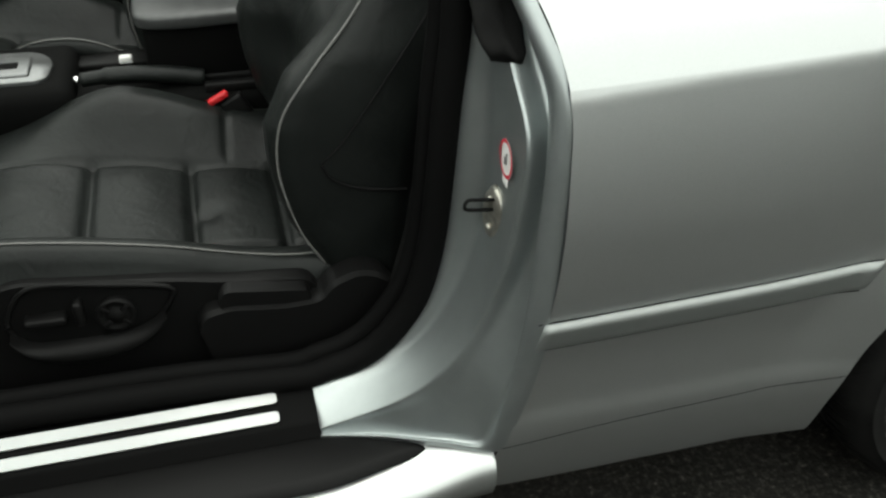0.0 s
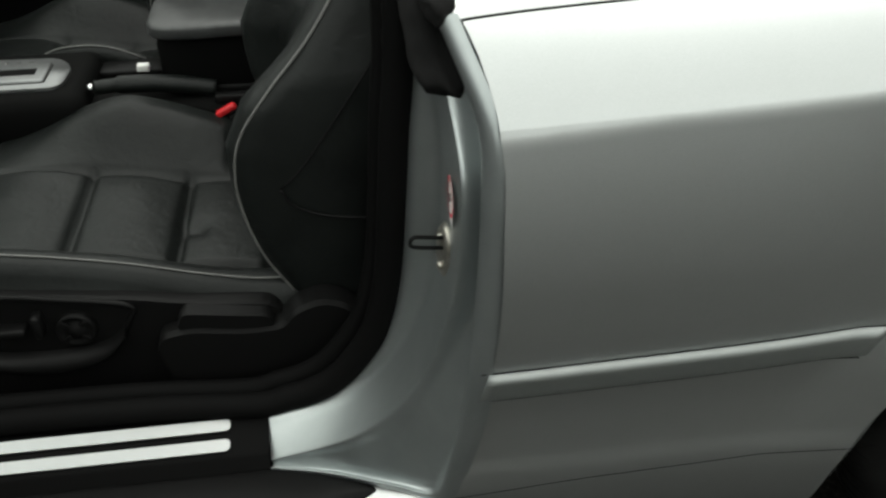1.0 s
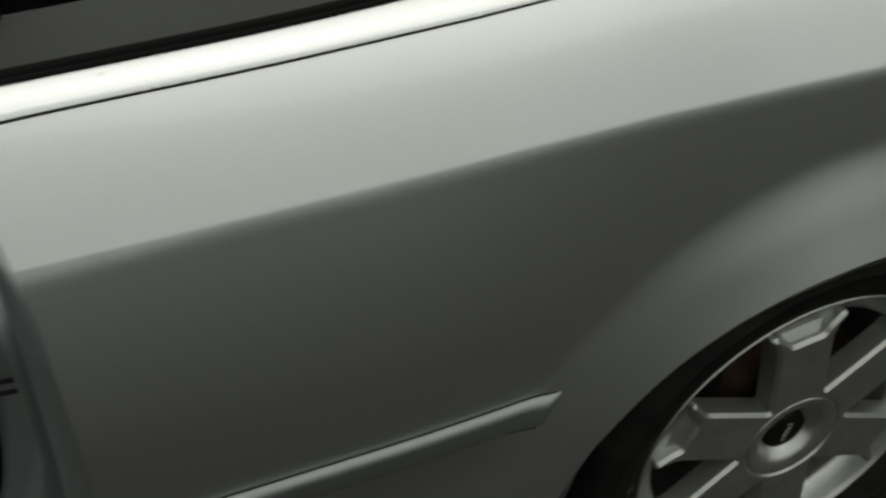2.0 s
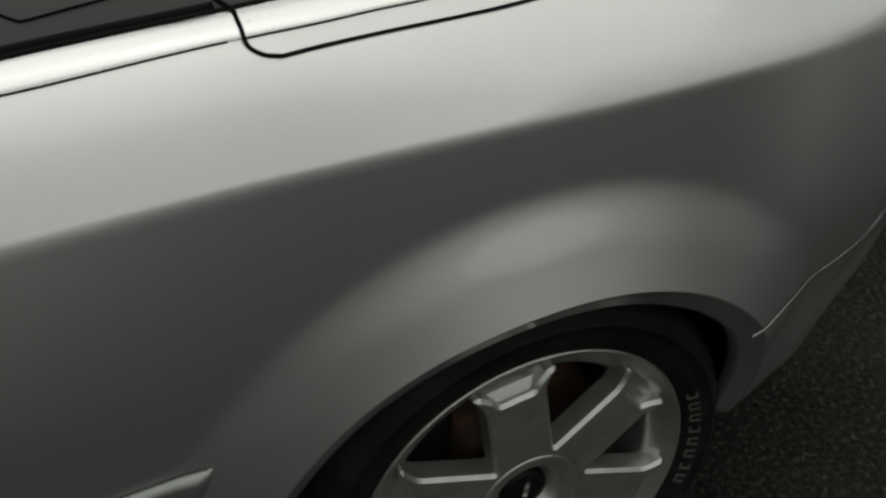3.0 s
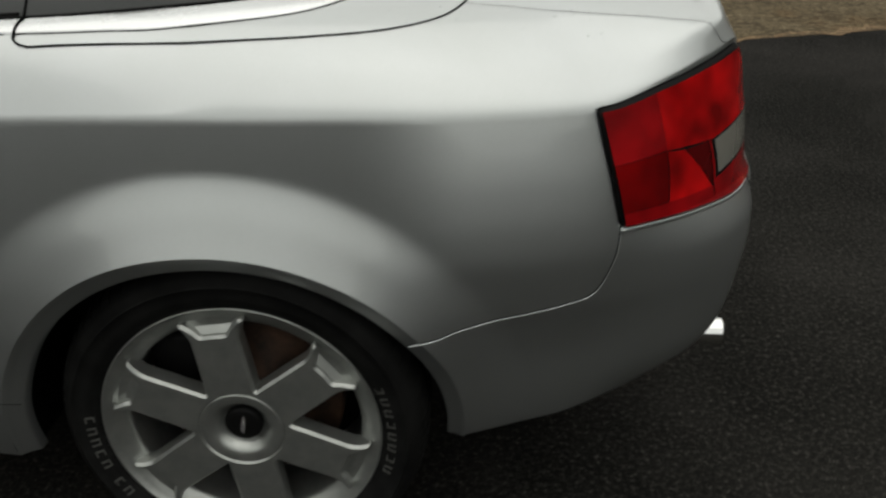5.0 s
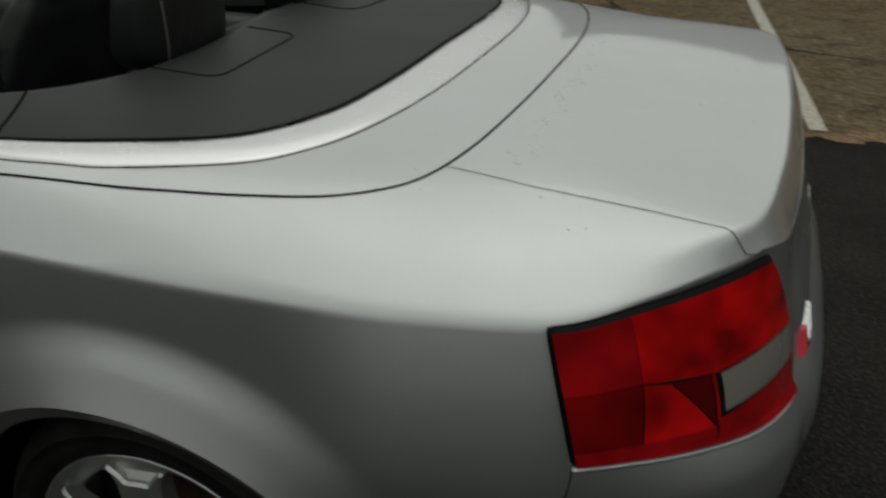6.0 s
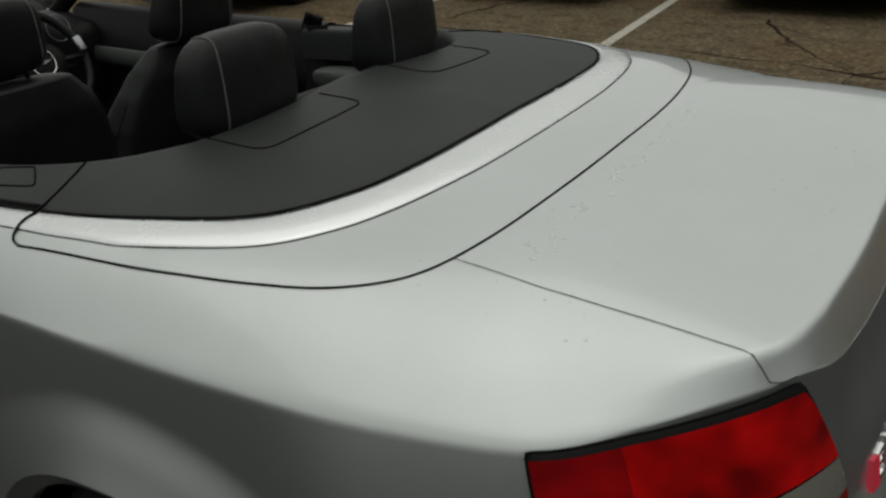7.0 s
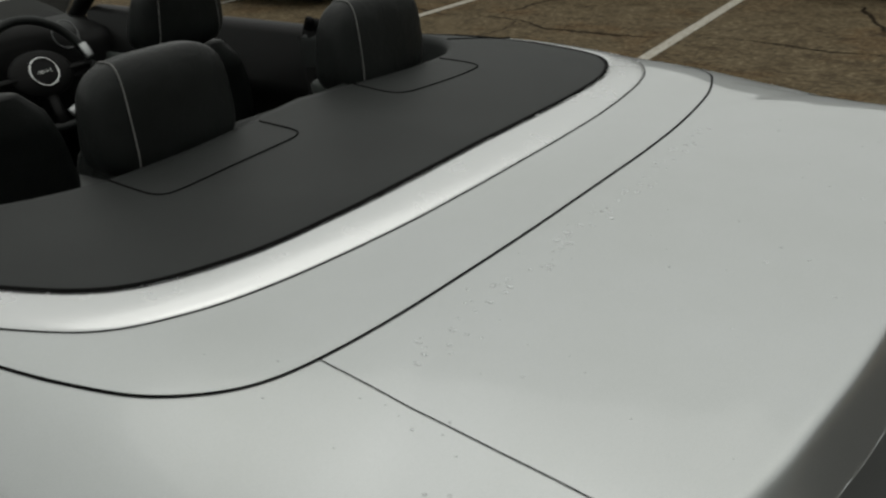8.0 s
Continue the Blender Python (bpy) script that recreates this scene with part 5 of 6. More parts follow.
def open_door():
    """The near front door, swung wide open on its front hinges."""
    turn = Matrix.Translation((-2.10, 0.055, 0)) @ Matrix.Rotation(radians(-66), 4, "Z") @ Matrix.Translation((2.10, -0.055, 0))
    prof = [(0.36, 0.020), (0.40, 0.014), (0.47, 0.010), (0.52, 0.004), (0.60, 0.0), (0.70, 0.002), (0.80, 0.010), (0.855, 0.022), (0.90, 0.050), (0.950, 0.078), (0.962, 0.105), (0.955, 0.14), (0.93, 0.165), (0.80, 0.175), (0.62, 0.185), (0.60, 0.215), (0.56, 0.215), (0.52, 0.18), (0.40, 0.17), (0.36, 0.15)]
    xs = np.linspace(-2.09, -0.90, 30)
    skin_rows = [[tuple(turn @ Vector((x + 0.06 * (z < 0.5) * (0.5 - z) / 0.14 * (-1 if x > -1.2 else 0), y, z))) for z, y in prof[:11]] for x in xs]
    trim_rows = [[tuple(turn @ Vector((x, y, z))) for z, y in prof[10:]] for x in xs]
    door = grid_object("open_door", np.array(skin_rows), PAINT, CAR, "silver front door standing wide open")
    grid_object("door_trim", np.array(trim_rows), PLASTIC, door, "black padded door trim")
    for k in (0, -1):
        ring = np.array(skin_rows[k] + trim_rows[k][1:])
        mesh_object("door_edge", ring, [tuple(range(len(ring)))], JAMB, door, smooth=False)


open_door()


# ---- inside the car ----
part("cabin_floor", box_bm((-2.45, 0.20, 0.255), (-0.30, 2 * C - 0.20, 0.275), 0.004), CARPET, CAR, "black carpet floor")
part("tunnel", box_bm((-2.40, C - 0.13, 0.27), (-0.45, C + 0.13, 0.42), 0.03), CARPET, CAR)
# inner side trim beside the rear bench
for fix in (lambda q: q, mirrored):
    rows = []
    for z, y in ((0.28, 0.22), (0.45, 0.205), (0.62, 0.21), (0.66, 0.225), (0.70, 0.215), (0.90, 0.20), (0.955, 0.205), (0.964, 0.225)):
        rows.append([(x, y + 0.07 * ease(x, -0.45, -0.28), z) for x in np.linspace(-0.96, -0.28, 24)])
    grid_object("rear_side_trim", fix(np.array(rows).transpose(1, 0, 2)), PLASTIC, CAR, "black padded rear side trim")
    rows = []
    for z, y in ((0.42, 0.178), (0.60, 0.176), (0.80, 0.170), (0.93, 0.165), (0.985, 0.165)):
        lean = np.interp(z, (0.42, 0.6, 0.8, 0.98), (-1.01, -0.965, -0.945, -0.925))
        rows.append([(lean - 0.004, y, z), (lean - 0.016, y + 0.012, z), (lean - 0.014, y + 0.045, z), (lean + 0.02, y + 0.06, z), (lean + 0.09, y + 0.05, z)])
    grid_object("pillar_trim", fix(np.array(rows)), CLOTH, CAR, "black cloth pillar trim")


def seat_ring(z, yc):
    xf = float(np.interp(z, (0.44, 0.511, 0.56, 0.619, 0.66, 0.704, 0.765, 0.820, 0.894, 0.95, 1.00, 1.03), (-1.070, -1.106, -1.132, -1.146, -1.151, -1.151, -1.122, -1.065, -1.012, -0.980, -0.955, -0.940)))
    xb = float(np.interp(z, (0.40, 0.60, 0.80, 0.95, 1.03), (-0.985, -0.955, -0.910, -0.880, -0.885)))
    deep = float(np.interp(z, (0.44, 0.55, 0.70, 0.82, 0.92, 1.03), (0.01, 0.045, 0.085, 0.065, 0.025, 0.0)))
    hw = float(np.interp(z, (0.44, 0.60, 0.80, 0.90, 0.98, 1.03), (0.255, 0.262, 0.255, 0.230, 0.195, 0.145)))
    ring = []
    for v in np.linspace(-0.97, 0.97, 25):
        bol = 1 - ease(abs(v), 0.42, 0.80)
        groove = -0.008 * math.exp(-((abs(v) - 0.55) / 0.03) ** 2)
        rib = 0.006 * math.cos((z - 0.44) * 2 * math.pi / 0.11) * bol if z < 0.93 else 0
        ring.append((xf + deep * bol - groove + rib * 0.6 + 0.012 * ease(abs(v), 0.85, 0.97), yc + v * hw, z))
    for f in (0.12, 0.3, 0.55, 0.8, 0.95):
        ring.append((xf + 0.015 + (xb - xf - 0.015) * f, yc + hw * (1.0 if f < 0.9 else 0.97), z))
    for v in (0.85, 0.5, 0.0, -0.5, -0.85):
        ring.append((xb + 0.012 * (1 - v * v), yc + v * hw, z))
    for f in (0.95, 0.8, 0.55, 0.3, 0.12):
        ring.append((xf + 0.015 + (xb - xf - 0.015) * f, yc - hw * (1.0 if f < 0.9 else 0.97), z))
    return np.array(ring)


def headrest(name, centre, size, parent, lean, pipe_at, label, mat, taper=0.16):
    """A headrest facing -x, with light piping round both cheeks."""
    def bend(g):
        k = g.copy()
        k[..., 1] *= 1 - taper * np.clip(0.5 + 0.5 * g[..., 2], 0, 1) ** 1.5
        k[..., 0] *= 1 - 0.28 * np.clip(g[..., 2], -1, 1)
        k[..., 0] += 0.10 * (1 - g[..., 1] ** 2) * 0.4
        k[..., 0] += lean * g[..., 2] / size[0] * size[2]
        return k
    ob = blob(name, centre, size, mat, parent, label, power=3.6, bend=bend, nu=64, nv=36)
    for side in pipe_at:
        a = np.linspace(0, 2 * np.pi, 60, endpoint=False)
        pw = lambda v: np.sign(v) * np.abs(v) ** (2 / 3.6)
        y = np.full(60, side)
        shrink = (1 - abs(side) ** 3.6) ** (1 / 3.6)
        ring = np.stack([pw(np.cos(a)) * shrink, y, pw(np.sin(a)) * shrink], -1)[None]
        r = bend(ring)[0] * np.array(size) * np.array((1.012, 1, 1.012)) + np.array(centre)
        tube("piping", np.vstack([r, r[:2]]), 0.0015, PIPING, ob if parent is CAR else parent, "light grey piping", up=(0, 1, 0), sides=6)
    return ob


def front_seat(shift, label):
    dx, dy, dz = shift
    off = np.array(shift)
    low = off + np.array((-0.027, -0.008, -0.024))
    yc = 0.53
    zs = np.r_[np.linspace(0.44, 0.98, 46), 1.0, 1.015, 1.025, 1.03]
    rings = np.array([seat_ring(z, yc) for z in zs])
    cap = rings[-1].mean(0)
    rings = np.vstack([rings, (cap + (rings[-1] - cap) * 0.8 + np.array((0, 0, 0.006)))[None], (cap + (rings[-1] - cap) * 0.3 + np.array((0, 0, 0.010)))[None]])
    seat = loft("front_seat", rings + off, LEATHER, CAR, label)
    for idx in (0, 24):
        tube("piping", spline(rings[4:46:5, idx], 60) + off + np.array((-0.001, 0, 0)), 0.0017, PIPING, seat, "light grey piping", sides=6)
    # cushion
    xs, vs = np.linspace(-1.665, -1.05, 110), np.linspace(-1, 1, 80)
    X, V = np.meshgrid(xs, vs, indexing="ij")
    Y = yc + V * 0.268
    base = 0.498 - 0.055 * ease(X, -1.56, -1.12)
    bol = np.where(V < 0, 0.088 * ease(-V, 0.42, 0.86), 0.098 * ease(V, 0.40, 0.80) * (1 - 0.42 * ease(X, -1.36, -1.10))) * np.where(V > 0, ease(X, -1.60, -1.34), 1 - 0.32 * ease(X, -1.35, -1.08))
    drop = -0.05 * ease(np.abs(V), 0.88, 1.0) ** 2
    Z = base + bol + drop - 0.15 * ease(-X, 1.575, 1.655) ** 2
    inner = 1 - ease(np.abs(V), 0.40, 0.52)
    for sx in (-1.42, -1.265, -1.125):
        Z -= 0.014 * np.exp(-((X - sx) / 0.0075) ** 2) * inner
    for sv in (-0.46, 0.46):
        Z -= 0.012 * np.exp(-((V - sv) / 0.022) ** 2) * ease(X, -1.60, -1.55)
    for a, b in ((-1.58, -1.42), (-1.42, -1.265), (-1.265, -1.125)):
        t = np.clip((X - a) / (b - a), 0, 1)
        Z += 0.010 * np.sin(np.pi * t) * inner
    Z -= 0.012 * np.exp(-(((X + 1.243) / 0.02) ** 2 + ((Y - 0.507) / 0.02) ** 2))
    # one seam over the inner bolster
    Z -= 0.006 * np.exp(-((X + 1.215 - 0.03 * V) / 0.006) ** 2) * ease(V, 0.48, 0.56)
    g = np.stack([X, Y, Z], -1)
    for i in range(g.shape[0]):
        for j in range(g.shape[1]):
            g[i, j, 2] += 0.0022 * noise.noise(Vector(g[i, j]) * 14)
    lo = g[:, [0]].copy()
    lo[..., 2] = 0.40
    hi = g[:, [-1]].copy()
    hi[..., 2] = 0.40
    g = np.concatenate([lo, g, hi], 1)
    fr = g[[0]].copy()
    fr[..., 2] = np.minimum(fr[..., 2], 0.36)
    g = np.concatenate([fr, g], 0)
    grid_object("cushion", g + off, LEATHER, seat, "creased black leather seat cushion")
    edge = g[2:-6:3, 6] + np.array((0, -0.003, 0.002))
    tube("piping", edge + off, 0.0014, PIPING, seat, sides=6)
    # plastic side cover with switches and the hinge cover
    def plate(outline, y0, y1, bevel, name, mat, lab=""):
        bm = polygon_plate([rounded(outline, 0.02)], y0, y1, bevel)
        bm.transform(Matrix.Translation(low))
        return part(name, bm, mat, seat, lab, smooth=False)
    plate([(-1.61, 0.40), (-1.61, 0.52), (-1.46, 0.570), (-1.27, 0.545), (-1.20, 0.530), (-1.08, 0.515), (-1.05, 0.42), (-1.10, 0.36), (-1.45, 0.37)], 0.262, 0.30, 0.006, "side_cover", PLASTIC, "black plastic seat side cover")
    loop = spline([(-1.478, 0.250, 0.505), (-1.462, 0.250, 0.548), (-1.43, 0.250, 0.566), (-1.36, 0.250, 0.556), (-1.275, 0.250, 0.538), (-1.272, 0.250, 0.518), (-1.30, 0.250, 0.482), (-1.34, 0.250, 0.465), (-1.40, 0.250, 0.462), (-1.455, 0.250, 0.472)], 70, closed=True)
    tube("switch_bezel", np.vstack([loop, loop[:2]]) + low + np.array((0, 0.009, 0)), 0.004, PLASTIC, seat, up=(0, 1, 0))
    # broad lip under the recessed switch panel
    ledge = loop[(loop[:, 2] < 0.505)]
    ledge = ledge[np.argsort(ledge[:, 0])] + low
    fade = np.sin(np.linspace(0.12, np.pi - 0.12, len(ledge)))[:, None] ** 0.6
    lip = [ledge + np.array((0, 0.008 - o, 0.0)) + np.array((0, 0, dz2)) * fade for o, dz2 in ((0.0, 0.012), (0.010, 0.009), (0.018, 0.003), (0.021, -0.005), (0.018, -0.015), (0.010, -0.024), (0.0, -0.032))]
    grid_object("switch_ledge", np.stack(lip, 1), PLASTIC, seat, "rounded lip under the seat switches", flip=True)
    for x, z, w, h in ((-1.430, 0.516, 0.026, 0.006), (-1.388, 0.522, 0.006, 0.018)):
        bm = box_bm((x - w, 0.242, z - h), (x + w, 0.265, z + h), 0.004)
        bm.transform(Matrix.Translation(low))
        part("switch", bm, PLASTIC, seat)
    g2, _ = lathe([(0.026, 0.0), (0.026, -0.010), (0.023, -0.013), (0.020, -0.010), (0.013, -0.009), (0.010, -0.013), (0.0005, -0.014)], (-1.344, 0.262, 0.508), 28)
    mesh_object("switch_knob", (g2 + low).reshape(-1, 3), grid_faces(28, 7, wrap=True), PLASTIC, seat, "round lumbar switch")
    for k in range(4):
        a = radians(45 + 90 * k)
        bm = box_bm((-0.006, -0.002, -0.003), (0.006, 0.002, 0.003), 0.001)
        bm.transform(Matrix.Translation((-1.344 + 0.0165 * math.cos(a) + low[0], 0.2505 + low[1], 0.508 + 0.0165 * math.sin(a) + low[2])) @ Matrix.Rotation(-a, 4, "Y"))
        part("switch_mark", bm, PLASTIC, seat)
    plate([(-1.245, 0.475), (-1.235, 0.497), (-1.20, 0.505), (-1.12, 0.494), (-1.075, 0.497), (-1.058, 0.520), (-1.020, 0.535), (-0.985, 0.522), (-0.962, 0.485), (-0.958, 0.43), (-0.99, 0.385), (-1.06, 0.372), (-1.14, 0.366), (-1.225, 0.40)], 0.232, 0.275, 0.010, "hinge_cover", PLASTIC, "black plastic seat hinge cover")
    plate([(-1.215, 0.505), (-1.205, 0.53), (-1.09, 0.513), (-1.085, 0.49), (-1.20, 0.49)], 0.240, 0.34, 0.005, "side_shelf", PLASTIC)
    crease = spline([(-1.045, 0.266, 0.665), (-1.03, 0.2655, 0.640), (-0.99, 0.2655, 0.622), (-0.93, 0.2665, 0.612)], 24)
    tube("side_crease", crease + off + np.array((-0.04, -0.001, -0.002)), 0.0022, PLASTIC, seat)
    crease = spline([(-0.875, 0.2735, 0.90), (-0.94, 0.270, 0.80), (-1.01, 0.2675, 0.70), (-1.045, 0.266, 0.665)], 24)
    tube("side_crease", crease + off + np.array((-0.04, -0.001, -0.002)), 0.0018, PLASTIC, seat)
    hx = -0.925 if dy == 0 else -0.865
    headrest("front_headrest", (hx + dx, yc - 0.01 + dy, (1.135 if dy == 0 else 1.140) + dz), (0.056, 0.120, 0.086) if dy == 0 else (0.060, 0.138, 0.100), seat, 0.25, (-0.72, 0.72), "black leather headrest with light piping", LEATHER)
    for s in (-0.06, 0.06):
        tube("headrest_post", np.array([(hx + 0.02 + dx, yc - 0.01 + dy + s, 1.0 + dz), (hx + 0.005 + dx, yc - 0.01 + dy + s, 1.06 + dz)]), 0.006, PLASTIC, seat)
    return seat


front_seat((0, 0, 0), "black leather sports seat with light piping")
front_seat((-0.20, 0.715, -0.05), "black leather driver seat with light piping")

# raised near bolster of the driver cushion with its piped edge
arc = spline([(-1.58, 0.985, 0.548), (-1.537, 0.985, 0.572), (-1.490, 0.985, 0.580), (-1.440, 0.985, 0.577), (-1.390, 0.985, 0.560), (-1.333, 0.985, 0.529)], 40)
bolster = loft("cushion_bolster", np.array([[(x, y + dy, z + dz2 * k) for dy, dz2 in ((-0.012, -0.045), (-0.010, -0.012), (-0.004, -0.002), (0.006, 0.0), (0.03, -0.012), (0.06, -0.045))] for (x, y, z), k in zip(arc, np.sin(np.linspace(0.25, np.pi - 0.25, 40)) ** 0.5)]), LEATHER, CAR, "black leather bolster of the driver cushion")
tube("piping", arc + np.array((0, -0.005, 0.0005)), 0.0013, PIPING, bolster, "light grey piping", sides=6)

# rear bench and headrests behind it
rings = []
for y in np.linspace(0.30, 2 * C - 0.30, 60):
    v = (y - C) / (C - 0.30)
    puff = 0.03 * abs(math.sin(math.pi * (v + 1))) + 0.012
    edge = 1 - 0.25 * ease(abs(v), 0.9, 1.0)
    prof = [(-0.32, 0.96), (-0.36, 0.975), (-0.405 - puff * 0.4, 0.955), (-0.445 - puff, 0.86), (-0.50 - puff, 0.66), (-0.55 - puff, 0.50), (-0.52, 0.42), (-0.34, 0.42)]
    rings.append([(x, y, 0.42 + (z - 0.42) * edge) for x, z in prof])
loft("rear_seat_back", np.array(rings), LEATHER, CAR, "black leather rear seat back")
rings = []
for y in np.linspace(0.27, 2 * C - 0.27, 50):
    v = (y - C) / (C - 0.27)
    puff = 0.03 * abs(math.sin(math.pi * (v + 1)))
    rings.append([(-0.50, y, 0.30), (-0.50, y, 0.45), (-0.60, y, 0.465 - puff * 0.6), (-0.85, y, 0.49 - puff * 0.4), (-0.93, y, 0.48), (-0.955, y, 0.44), (-0.94, y, 0.30)])
loft("rear_seat_cushion", np.array(rings), LEATHER, CAR, "black leather rear bench cushion")
for y in (0.612, 1.152):
    headrest("rear_headrest", (-0.300, y + 0.002, 1.092), (0.052, 0.142, 0.100), CAR, 0.05, (-0.62,), "black leather rear headrest with light piping", LEATHER, 0.07)
# rolled edge between bench and cover, belt guide
tube("cover_front_roll", np.column_stack([np.full(40, -0.272), np.linspace(0.62, 2 * C - 0.62, 40), np.full(40, 1.018)]) + np.column_stack([0.02 * np.cos(np.linspace(-1.5, 1.5, 40)) - 0.01, np.zeros(40), np.zeros(40)]), 0.016, VINYL, CAR)

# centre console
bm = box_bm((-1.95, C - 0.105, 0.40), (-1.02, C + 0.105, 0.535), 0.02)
part("console", bm, SHADED_BLACK, CAR, "black plastic centre console")
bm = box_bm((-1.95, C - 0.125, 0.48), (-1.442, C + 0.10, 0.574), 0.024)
part("gear_housing", bm, SHADED_BLACK, CAR, "black raised gear selector housing")
bm = polygon_plate([rounded([(-1.72, 0.798), (-1.480, 0.798), (-1.474, 0.88), (-1.505, 0.925), (-1.72, 0.935)], 0.03, 8)], 0.0, 0.012, 0.003)
bm.transform(Matrix.Translation((0, 0, 0.582)) @ Matrix(((1, 0, 0, 0), (0, 0, 1, 0), (0, -1, 0, 0), (0, 0, 0, 1))))
gate = part("gear_gate", bm, GATE_METAL, CAR, "brushed grey gear selector plate")
bm = box_bm((-1.70, 0.815, 0.578), (-1.510, 0.895, 0.589), 0.005)
part("gate_frame", bm, GATE_METAL, gate)
bm = box_bm((-1.68, 0.838, 0.584), (-1.530, 0.864, 0.5905), 0.002)
part("gate_slot", bm, RUBBER, gate, "black gear slot")
for k in range(5):
    bm = box_bm((-1.645 + 0.022 * k, 0.903, 0.5815), (-1.637 + 0.022 * k, 0.911, 0.5828))
    part("gate_mark", bm, GREY_PRINT, gate)
tube("gear_lever", np.array([(-1.625, C - 0.012, 0.575), (-1.63, C - 0.012, 0.63), (-1.645, C - 0.012, 0.67)]), 0.010, CHROME, CAR, "chrome gear lever")
blob("gear_knob", (-1.655, C - 0.012, 0.705), (0.030, 0.026, 0.042), LEATHER, CAR, "black leather gear knob", power=2.4)
# handbrake with a bright button, tray, white tag
tube("handbrake", spline([(-1.430, 0.825, 0.563), (-1.37, 0.826, 0.566), (-1.29, 0.828, 0.560), (-1.22, 0.832, 0.545)], 30), np.r_[np.full(6, 0.013), np.full(24, 0.016)], LEATHER, CAR, "black leather handbrake lever", sides=12)
blob("brake_button", (-1.437, 0.825, 0.563), (0.007, 0.008, 0.008), CHROME, CAR, "chrome handbrake button", power=2.2, nu=16, nv=10)
bm = box_bm((-1.47, 0.925, 0.533), (-1.30, 0.985, 0.548), 0.004)
part("console_tray", bm, PLASTIC, CAR)
bm = box_bm((-1.366, 0.890, 0.558), (-1.343, 0.906, 0.572), 0.003)
part("white_tag", bm, WHITE_PAPER, CAR, "small white plastic tag")
for y0, y1 in ((0.792, 0.812), (0.835, 0.842)):
    bm = box_bm((-1.22, y0, 0.53), (-1.02, y1, 0.548), 0.004)
    part("console_rail", bm, PLASTIC, CAR)
def arm_bend(g):
    k = g.copy()
    k[..., 2] += 0.25 * g[..., 0]
    return k
blob("armrest_lid", (-1.165, 0.925, 0.655), (0.165, 0.100, 0.017), LIT_VINYL, CAR, "black leather armrest lid", power=5, bend=arm_bend)
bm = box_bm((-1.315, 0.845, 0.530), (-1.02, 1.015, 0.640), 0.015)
part("armrest_box", bm, SHADED_BLACK, CAR, "black plastic armrest box")
# seat belt buckles
for y, x, z in ((0.766, -1.199, 0.522),):
    bm = box_bm((-0.021, -0.007, -0.006), (0.019, 0.007, 0.007), 0.004)
    bm.transform(Matrix.Translation((x, y, z + 0.010)) @ Matrix.Rotation(radians(-28), 4, "Y"))
    part("belt_button", bm, RED_PLASTIC, CAR, "red seat belt release button")
    bm = box_bm((-0.015, -0.012, -0.085), (0.030, 0.012, -0.004), 0.006)
    bm.transform(Matrix.Translation((x + 0.01, y + 0.003, z + 0.008)) @ Matrix.Rotation(radians(-28), 4, "Y"))
    part("belt_buckle", bm, PLASTIC, CAR, "black seat belt buckle")

# dashboard, steering wheel, instruments
rings = []
for y in np.linspace(0.16, 2 * C - 0.16, 50):
    hump = 0.055 * math.exp(-((y - 1.25) / 0.17) ** 4)
    prof = [(-2.55, 0.90), (-2.30, 0.935), (-2.10, 0.935 + hump), (-1.98, 0.915 + hump), (-1.945, 0.88 + hump * 0.6), (-1.96, 0.80), (-1.93, 0.70), (-1.99, 0.55), (-2.15, 0.50), (-2.55, 0.50)]
    rings.append([(x, y, z) for x, z in prof])
loft("dashboard", np.array(rings), PLASTIC, CAR, "black padded dashboard")
wheel_m = Matrix.Translation((-1.85, 1.233, 0.838)) @ Vector((0.90, 0.0, 0.43)).to_track_quat("Z", "Y").to_matrix().to_4x4()
def on_wheel(x, y, z=0.0):
    return tuple(wheel_m @ Vector((x, y, z)))
a = np.linspace(0, 2 * np.pi, 64, endpoint=False)
ring = np.array([on_wheel(0.185 * math.cos(t), 0.185 * math.sin(t)) for t in a])
steer = tube("steering_wheel", np.vstack([ring, ring[:2]]), 0.0155, LEATHER, CAR, "black leather steering wheel with three spokes", sides=10, up=tuple(wheel_m.to_3x3() @ Vector((0, 0, 1))))
bm = bmesh.new()
bmesh.ops.create_uvsphere(bm, u_segments=32, v_segments=16, radius=1)
for v in bm.verts:
    v.co.x *= 0.112
    v.co.y *= 0.080
    v.co.z *= 0.028
bm.transform(wheel_m)
part("airbag_cover", bm, PLASTIC, steer)
for ang in (0, 180, 270):
    t = radians(ang)
    tube("wheel_spoke", np.array([on_wheel(0.07 * math.cos(t), 0.07 * math.sin(t), 0.0), on_wheel(0.13 * math.cos(t), 0.13 * math.sin(t), -0.004), on_wheel(0.18 * math.cos(t), 0.18 * math.sin(t))]), 0.020, PLASTIC, steer, squash=0.5)
ring = np.array([on_wheel(0.047 * math.cos(t), 0.047 * math.sin(t), 0.027) for t in a])
tube("emblem_ring", np.vstack([ring, ring[:2]]), 0.0022, CHROME, steer, "chrome ring on the wheel hub", up=tuple(wheel_m.to_3x3() @ Vector((0, 0, 1))))
for k in range(4):
    aa = np.linspace(0, 2 * np.pi, 20, endpoint=False)
    ring = np.array([on_wheel(0.0130 * (k - 1.5) + 0.0045 * math.cos(t), 0.0045 * math.sin(t), 0.029) for t in aa])
    tube("emblem_link", np.vstack([ring, ring[:2]]), 0.0007, CHROME, steer, up=tuple(wheel_m.to_3x3() @ Vector((0, 0, 1))), sides=5)
